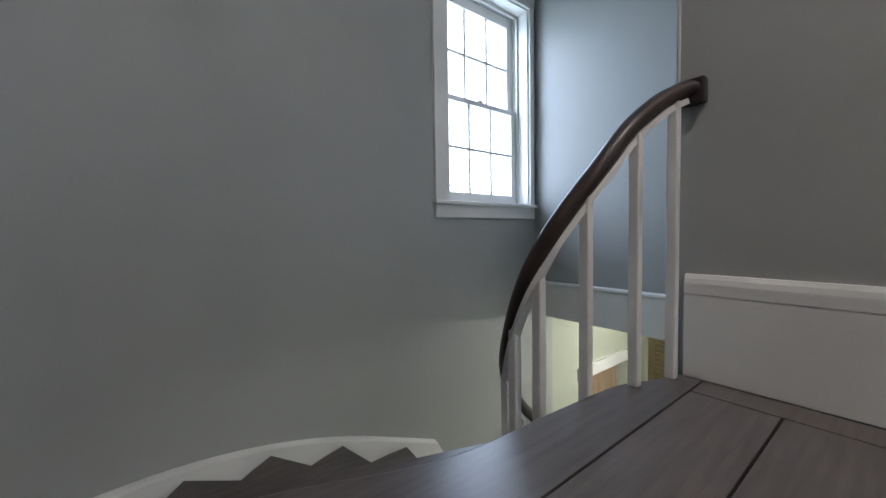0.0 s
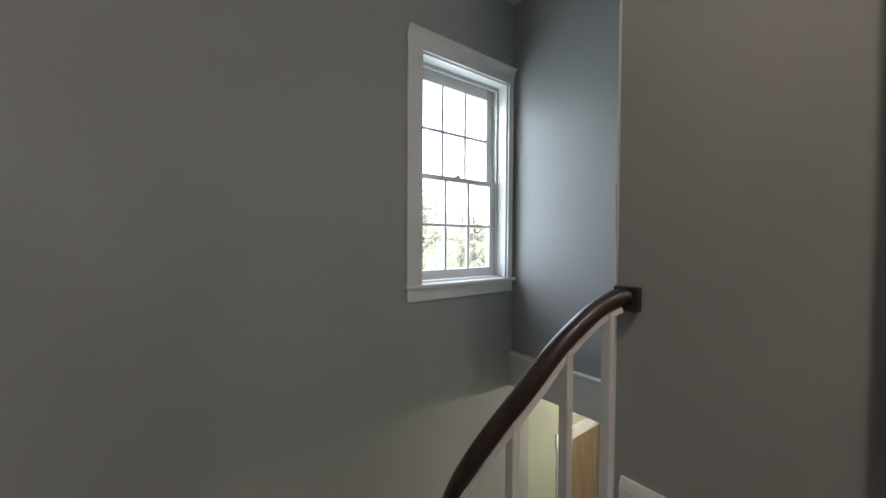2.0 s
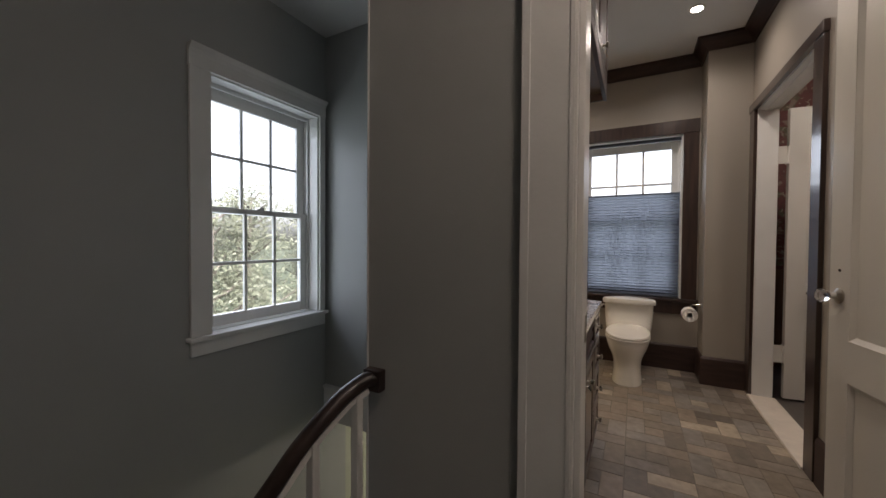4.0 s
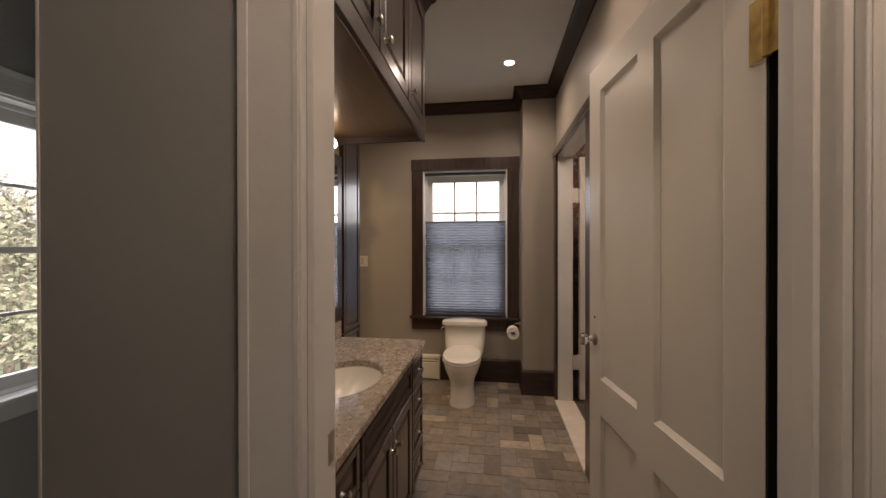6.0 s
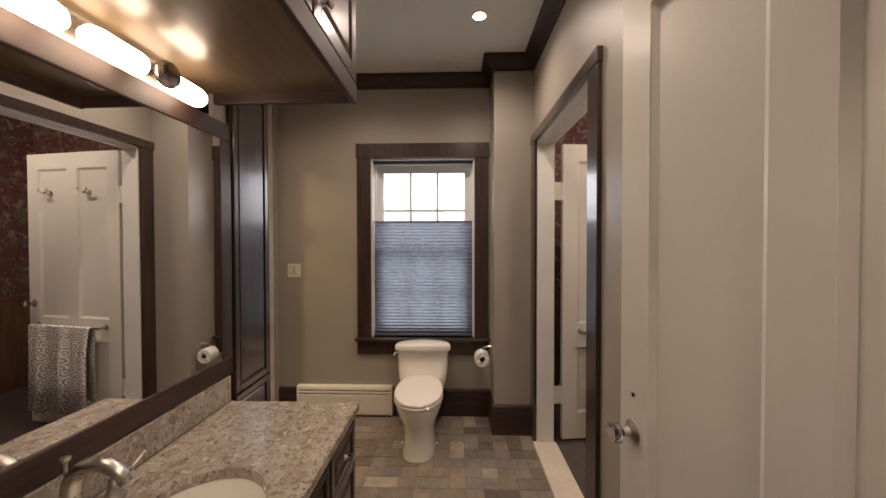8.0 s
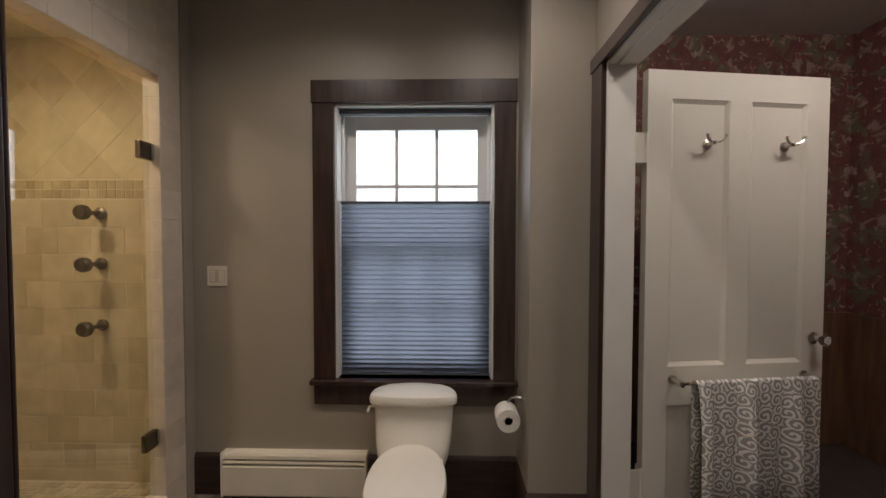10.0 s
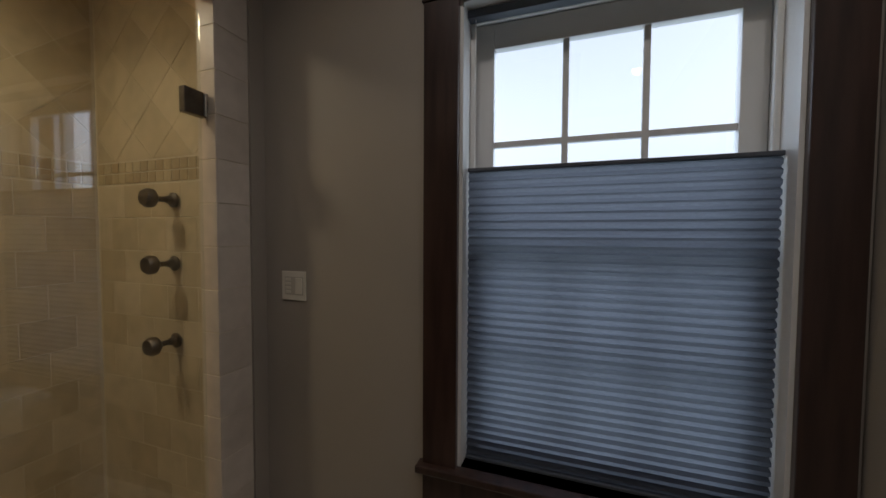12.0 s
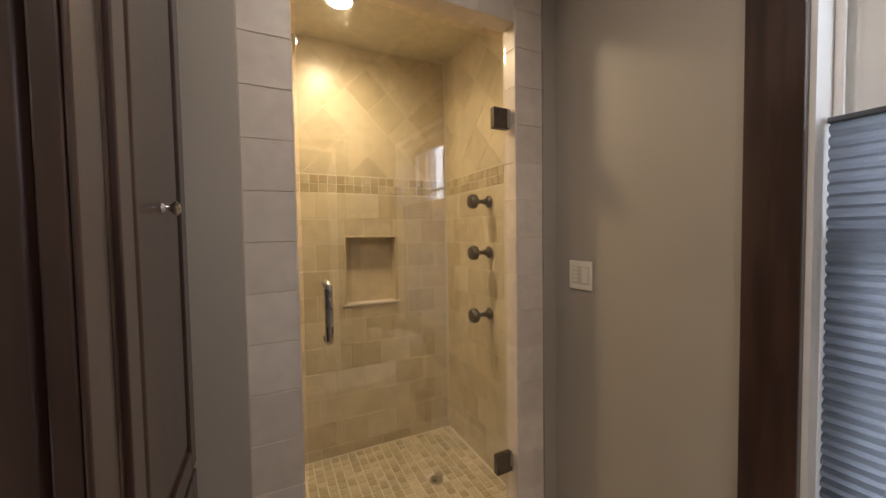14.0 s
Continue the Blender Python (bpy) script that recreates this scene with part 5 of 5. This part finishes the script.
def wall_rows(ts, parent, u0, u1, z0, z1, w, h, place, skip=None):
    """Running bond from z1 down; place(u, z) gives the pose of a tile centre."""
    g = 0.004
    z, row = z1, 0
    while z - 0.02 > z0:
        zb = max(z0, z - h)
        u = u0 - (w / 2 if row % 2 else 0)
        while u < u1 - 0.01:
            a, b = max(u, u0), min(u + w, u1)
            if b - a > 0.02:
                spans = [(a, b, zb, z)]
                if skip:
                    s0, s1, q0, q1 = skip
                    if a < s1 and b > s0 and zb < q1 and z > q0:
                        spans = []
                        if a < s0 - 0.015:
                            spans.append((a, s0, zb, z))
                        if b > s1 + 0.015:
                            spans.append((s1, b, zb, z))
                        if z > q1 + 0.015:
                            spans.append((max(a, s0), min(b, s1), q1, z))
                        if zb < q0 - 0.015:
                            spans.append((max(a, s0), min(b, s1), zb, q0))
                for p0, p1, r0, r1 in spans:
                    if p1 - p0 > g * 2 and r1 - r0 > g * 2:
                        ts.put(parent, p1 - p0 - g, r1 - r0 - g, place((p0 + p1) / 2, (r0 + r1) / 2))
            u += w
        z -= h
        row += 1


def shower_tiles():
    ts = TileSet(WALL_TILE, 0.0014)
    back = lambda u, z: pose(u, SBY + 0.0115, z, 90, 0, 0)
    side = lambda u, z: pose(SX1 + 0.0115, u, z, 90, 0, -90)
    left = lambda u, z: pose(SX0, u, z, 90, 0, 90)
    niche = (4.02, 4.365, 1.044, 1.494)
    wall_rows(ts, WALL_SH, SX0 + 0.01, SX1, SFZ, 1.775, 0.205, 0.165, back, niche)
    wall_rows(ts, WALL_SH, SY + 0.11, SBY, SFZ, 1.775, 0.205, 0.165, side)
    # two-row mosaic border
    mo = TileSet(MOSAIC, 0.0025)
    p = 0.0555
    for k in range(2):
        z = 1.805 + k * p + 0.003
        for i in range(int((SX1 - SX0) / p)):
            mo.put(WALL_SH, p - 0.005, p - 0.005, back(SX1 - p * (i + 0.5), z), "mosaic_tile")
        for i in range(int((SBY - SY - 0.10) / p)):
            mo.put(WALL_SH, p - 0.005, p - 0.005, side(SBY - p * (i + 0.5), z), "mosaic_tile")
    # diagonal field above the border
    zlo, zhi = 1.895, SCZ
    d = 0.200
    for u0, u1, place in ((SX0 + 0.01, SX1, back), (SY + 0.11, SBY, side)):
        h = d * math.sqrt(0.5)
        r = -1
        z = zlo - h
        while z < zhi + h:
            u = u1 + (h if r % 2 else 0)
            while u > u0 - h:
                bm = tile_mesh(d - 0.003, d - 0.003, 0.0014, 0.0007)
                bmesh.ops.rotate(bm, cent=(0, 0, 0), matrix=Matrix.Rotation(radians(45), 3, "Z"), verts=bm.verts)
                for no, co in (((1, 0, 0), (u1 - u - 0.002, 0, 0)), ((-1, 0, 0), (u0 - u + 0.002, 0, 0)), ((0, 1, 0), (0, zhi - z - 0.002, 0)), ((0, -1, 0), (0, zlo - z + 0.002, 0))):
                    if place is side and no[0]:
                        no, co = (-no[0], 0, 0), (-co[0], 0, 0)
                    bmesh.ops.bisect_plane(bm, geom=bm.verts[:] + bm.edges[:] + bm.faces[:], plane_co=co, plane_no=no, clear_outer=True)
                if len(bm.faces) > 1 and max(v.co.z for v in bm.verts) > 0.001:
                    piece("diagonal_tile", mesh_of("diagonal_tile", bm, WALL_TILE), WALL_SH, place(u, z))
                else:
                    bm.free()
                u -= 2 * h
            z += h
            r += 1
    # niche lining and sill
    part("niche_back", boxes((4.024, 4.361, SBY + 0.088, SBY + 0.099, 1.048, 1.49)), WALL_TILE, WALL_SH)
    part("niche_sill", boxes((4.0, 4.385, SBY - 0.006, SBY + 0.088, 1.035, 1.050), bevel=0.003), JAMB_TILE, WALL_SH)
    for a, b in ((4.016, 4.026), (4.359, 4.369)):
        part("niche_cheek", boxes((a, b, SBY + 0.0, SBY + 0.088, 1.05, 1.49), bevel=0.002), WALL_TILE, WALL_SH)
    part("niche_head", boxes((4.016, 4.369, SBY + 0.0, SBY + 0.088, 1.488, 1.498), bevel=0.002), WALL_TILE, WALL_SH)
    # jambs, head and kerb of the opening
    jt = TileSet(JAMB_TILE, 0.0020)
    front = lambda u, z: pose(u, SY + 0.0115, z, 90, 0, 0)
    pitch = 0.1625
    for u0, u1 in ((3.50, 3.660), (4.540, 4.69)):
        for i in range(19):
            z = 0.02 + pitch * (i + 0.5)
            if z + pitch / 2 < TOP:
                jt.put(WALL_SH, u1 - u0 - 0.004, pitch - 0.003, front((u0 + u1) / 2, z))
                if z < 2.40:
                    if u0 < 4:
                        jt.put(WALL_SH, 0.096, pitch - 0.004, pose(3.6515, SY + 0.056, z, 90, 0, 90))
                    else:
                        jt.put(WALL_SH, 0.096, pitch - 0.004, pose(4.5485, SY + 0.056, z, 90, 0, -90))
    for i in range(5):
        w = 0.88 / 5
        for k in range(2):
            jt.put(WALL_SH, w - 0.004, 0.155, front(3.66 + w * (i + 0.5), 2.475 + 0.16 * k))
        jt.put(WALL_SH, w - 0.004, 0.096, pose(3.66 + w * (i + 0.5), SY + 0.056, 2.403, 180, 0, 0))
    part("kerb", boxes((3.66, 4.54, SY - 0.004, SY + 0.11, -0.01, 0.14), bevel=0.006), JAMB_TILE, WALL_SH)
    # floor mosaic in one sheet of real pieces, with the ceiling pieces kept in theirs
    bm = bmesh.new()
    q = 0.054
    for i in range(int((SX1 - SX0) / q)):
        for j in range(int((SBY - SY - 0.10) / q)):
            x, y = SX1 - q * (i + 0.5), SBY - q * (j + 0.5)
            if (x - 4.42) ** 2 + (y - 1.93) ** 2 < 0.045 ** 2:
                continue
            w = q / 2 - 0.004
            r = [[(x + a * w, y + b * w, SFZ - 0.005) for a, b in ((-1, -1), (1, -1), (1, 1), (-1, 1))], [(x + a * (w - 0.0015), y + b * (w - 0.0015), SFZ) for a, b in ((-1, -1), (1, -1), (1, 1), (-1, 1))]]
            vs = [[bm.verts.new(p) for p in k] for k in r]
            bm.faces.new(vs[1])
            for c in range(4):
                bm.faces.new((vs[0][c], vs[0][(c + 1) % 4], vs[1][(c + 1) % 4], vs[1][c]))
    tagged(part("floor_mosaic", bm, MOSAIC_F, None), "small square beige stone mosaic on the shower floor", "mosaic", kind="stuff")


def shower_fittings():
    bm = bmesh.new()
    lathe(bm, [(0.0, -0.004), (0.042, -0.004), (0.044, 0.001), (0.030, 0.003), (0.028, 0.001), (0.0, 0.0005)], pose(4.42, 1.93, SFZ), 24)
    tagged(part("shower_drain", bm, NICKEL, None, smooth=True), "round dark nickel floor drain in the shower", "drain")
    for z in (1.69, 1.39, 1.02):
        v = thing("shower_valve", "round bronze shower valve knob on the tiled wall", "shower valve", pose(SX1 + 0.002, 1.855, z, 0, -90, 0), group="shower valves")
        bm = bmesh.new()
        lathe(bm, [(0.0, 0), (0.036, 0), (0.036, 0.006), (0.022, 0.014), (0.016, 0.035), (0.0, 0.036)], Matrix(), 20)
        part("escutcheon", bm, BRONZE, v, smooth=True)
        bm = bmesh.new()
        lathe(bm, [(0.012, 0.03), (0.013, 0.075), (0.028, 0.082), (0.042, 0.095), (0.044, 0.115), (0.034, 0.130), (0.0, 0.134)], Matrix(), 20)
        part("knob", bm, BRONZE, v, smooth=True)
    y = SY + 0.055
    d = thing("shower_door", "clear frameless glass shower door with metal hinges", "shower door", pose(4.53, y, 0, 0, 0, 1.8) @ pose(-4.53, -y, 0))
    part("glass", boxes((3.672, 4.525, y, y + 0.008, 0.150, 2.335), bevel=0.001), SHOWER_GLASS, d, "clear glass panel").visible_shadow = False
    for z in (0.42, 1.955):
        part("hinge", boxes((4.455, 4.538, y - 0.010, y + 0.018, z, z + 0.09), bevel=0.003), BRONZE, d, "dark metal glass hinge")
        bm = bmesh.new()
        tube(bm, [(4.532, y - 0.012, z + 0.005), (4.532, y - 0.012, z + 0.085)], 0.007, 10)
        part("hinge_pin", bm, NICKEL, d, smooth=True)
    bm = bmesh.new()
    tube(bm, spline([(3.745, y, 1.145), (3.745, y - 0.035, 1.147), (3.745, y - 0.045, 1.165), (3.745, y - 0.045, 1.315), (3.745, y - 0.035, 1.333), (3.745, y, 1.335)], 5), 0.014, 14)
    part("handle", bm, NICKEL, d, "polished metal pull handle", smooth=True)
    l = thing("shower_light", "round recessed shower light, glowing warm", "ceiling light", pose(3.943, 2.0, SCZ))
    bm = bmesh.new()
    lathe(bm, [(0.062, -0.001), (0.066, -0.012), (0.082, -0.010), (0.088, -0.001)], Matrix(), 28)
    part("trim_ring", bm, WHITE, l, smooth=True)
    bm = bmesh.new()
    lathe(bm, [(0.060, -0.003), (0.056, -0.012), (0.03, -0.022), (0.0, -0.025)][::-1], Matrix(), 28)
    part("lens", bm, SHOWER_LAMP, l, smooth=True)
    s = bpy.data.lights.new("shower_lamp", "SPOT")
    s.energy, s.color, s.spot_size, s.spot_blend, s.shadow_soft_size = SHOWER_W, (1.0, 0.77, 0.44), radians(175), 1.0, 0.08
    new("shower_lamp", s).matrix_world = look((3.943, 2.0, SCZ - 0.04), (3.943, 2.0, 0))


shower_tiles()
shower_fittings()

# fill dome added on the hall ceiling, behind the walker and out of view
hl = thing("hall_fill_dome", "glowing fill dome added out of view on the hall ceiling", "ceiling light", pose(0.62, -0.72, TOPH))
bm = bmesh.new()
lathe(bm, [(0.0, -0.10), (0.08, -0.09), (0.14, -0.05), (0.155, -0.012), (0.15, -0.002), (0.0, -0.001)], Matrix(), 32)
part("dome", bm, glow_material("hall_fill_glow", (1.0, 0.82, 0.65), HALL), hl, smooth=True)

# unseen dome, added only to brighten the adjoining room
fl = thing("far_room_fill_dome", "glowing fill dome added, unseen, to brighten the adjoining room", "ceiling light", pose(3.6, -2.0, TOP))
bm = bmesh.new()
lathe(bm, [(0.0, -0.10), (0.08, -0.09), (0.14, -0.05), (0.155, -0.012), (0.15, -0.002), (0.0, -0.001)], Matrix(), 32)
part("dome", bm, glow_material("far_fill_glow", (1.0, 0.88, 0.72), FAR), fl, smooth=True)
# added dome, unseen, that lifts the lower hall and stairwell
ll = thing("lower_fill_dome", "glowing fill dome added, unseen, to brighten the lower hall", "ceiling light", pose(3.6, 1.3, -0.30))
bm = bmesh.new()
lathe(bm, [(0.0, -0.10), (0.08, -0.09), (0.14, -0.05), (0.155, -0.012), (0.15, -0.002), (0.0, -0.001)], Matrix(), 32)
part("dome", bm, glow_material("lower_fill_glow", (1.0, 0.90, 0.70), LOWER), ll, smooth=True)

# ---- outdoors ----
structure("ground", boxes((-2500, 2500, -2500, 2500, -7.2, -7.0)), material("lawn", (0.05, 0.065, 0.03), 0.9, vary=0.3, scale=0.4, bump=0.2, bump_scale=3), "grass lawn below the windows", "ground")
LEAF = ramp_material("leaf", [(0.0, (0.085, 0.09, 0.055)), (0.5, (0.105, 0.115, 0.07)), (1.0, (0.12, 0.125, 0.085))], 0.6, random_from="island", grain=4, grain_amount=0.2, bump=0.0)
BARK = material("bark", (0.17, 0.145, 0.12), 0.9, vary=0.3, scale=8, bump=0.4, bump_scale=20)


def tree(x, y, h, seed):
    rng = random.Random(seed)
    t = thing("tree", "tall leafy tree in pale spring green outside", "tree", pose(x, y, -7.0), group="trees outside")
    bm = bmesh.new()
    tube(bm, [(0, 0, 0), (0.1, 0.05, h * 0.3), (0, 0.1, h * 0.6), (0.1, 0, h * 0.9)], [0.22, 0.16, 0.10, 0.03], 9)
    ends = []
    for i in range(16):
        z = h * (0.3 + 0.6 * rng.random())
        a, l = rng.random() * 6.28, h * (0.14 + 0.16 * rng.random()) * (1.25 - z / h)
        e = Vector((l * math.cos(a), l * math.sin(a), z + l * 0.6))
        tube(bm, [(0.05, 0.05, z), tuple(Vector((0.05, 0.05, z)).lerp(e, 0.5) + Vector((0, 0, -0.1))), tuple(e)], [0.06, 0.04, 0.012], 6)
        ends += [e, Vector((0.05, 0.05, z)).lerp(e, 0.6)]
    part("trunk", bm, BARK, t, smooth=True)
    verts, faces = [], []
    for e in ends:
        for k in range(110):
            p = e + Vector((rng.gauss(0, 0.55), rng.gauss(0, 0.55), rng.gauss(0, 0.45)))
            a = Vector((rng.gauss(0, 1), rng.gauss(0, 1), rng.gauss(0, 1))).normalized() * (0.07 + 0.08 * rng.random())
            b = a.orthogonal().normalized() * 0.05
            n = len(verts)
            verts += [tuple(p - a), tuple(p + b), tuple(p + a), tuple(p - b)]
            faces.append((n, n + 1, n + 2, n + 3))
    me = bpy.data.meshes.new("crown")
    me.from_pydata(verts, [], faces)
    me.materials.append(LEAF)
    ob = new("crown", me)
    ob.parent = t
    ob["kind"] = "stuff"


for i, (x, y, h) in enumerate([(9, 15, 10.2), (12, 17, 11.6), (15, 16, 10.6), (18.5, 18, 11.2), (14, 21, 12.4), (20, 23, 12), (17, 13, 9.4), (10, 22, 12), (6, 19, 10), (23, 17, 10.6), (20, 3.0, 8.3), (23, -3.5, 8.8), (21, -8, 8.0), (26, 8, 9.0)]):
    tree(x, y, h, 40 + i)

# ---- bathroom floor tiles ----
def floor_tiles():
    ts = TileSet(FLOOR_TILE, 0.003)
    g, M = 0.005, 0.333
    u = M / 3
    shapes = [(0, 2, 0, 1), (2, 3, 0, 2), (1, 3, 2, 3), (0, 1, 1, 3), (1, 2, 1, 2)]
    for i in range(11):
        for j in range(8):
            for a, b, c, d in shapes:
                x0, x1, y0, y1 = 1.45 + i * M + a * u, 1.45 + i * M + b * u, -1.05 + j * M + c * u, -1.05 + j * M + d * u
                x0, x1, y0, y1 = max(x0, 1.60), min(x1, BX1), max(y0, BY0), min(y1, SY)
                if x1 - x0 < 0.03 or y1 - y0 < 0.03:
                    continue
                if (x1 < 3.0 and y0 > 0.19) or (x1 < 3.34 and y0 > 0.68):
                    continue
                ts.put(FLOOR_BATH, x1 - x0 - g, y1 - y0 - g, pose((x0 + x1) / 2, (y0 + y1) / 2, -0.003))


floor_tiles()
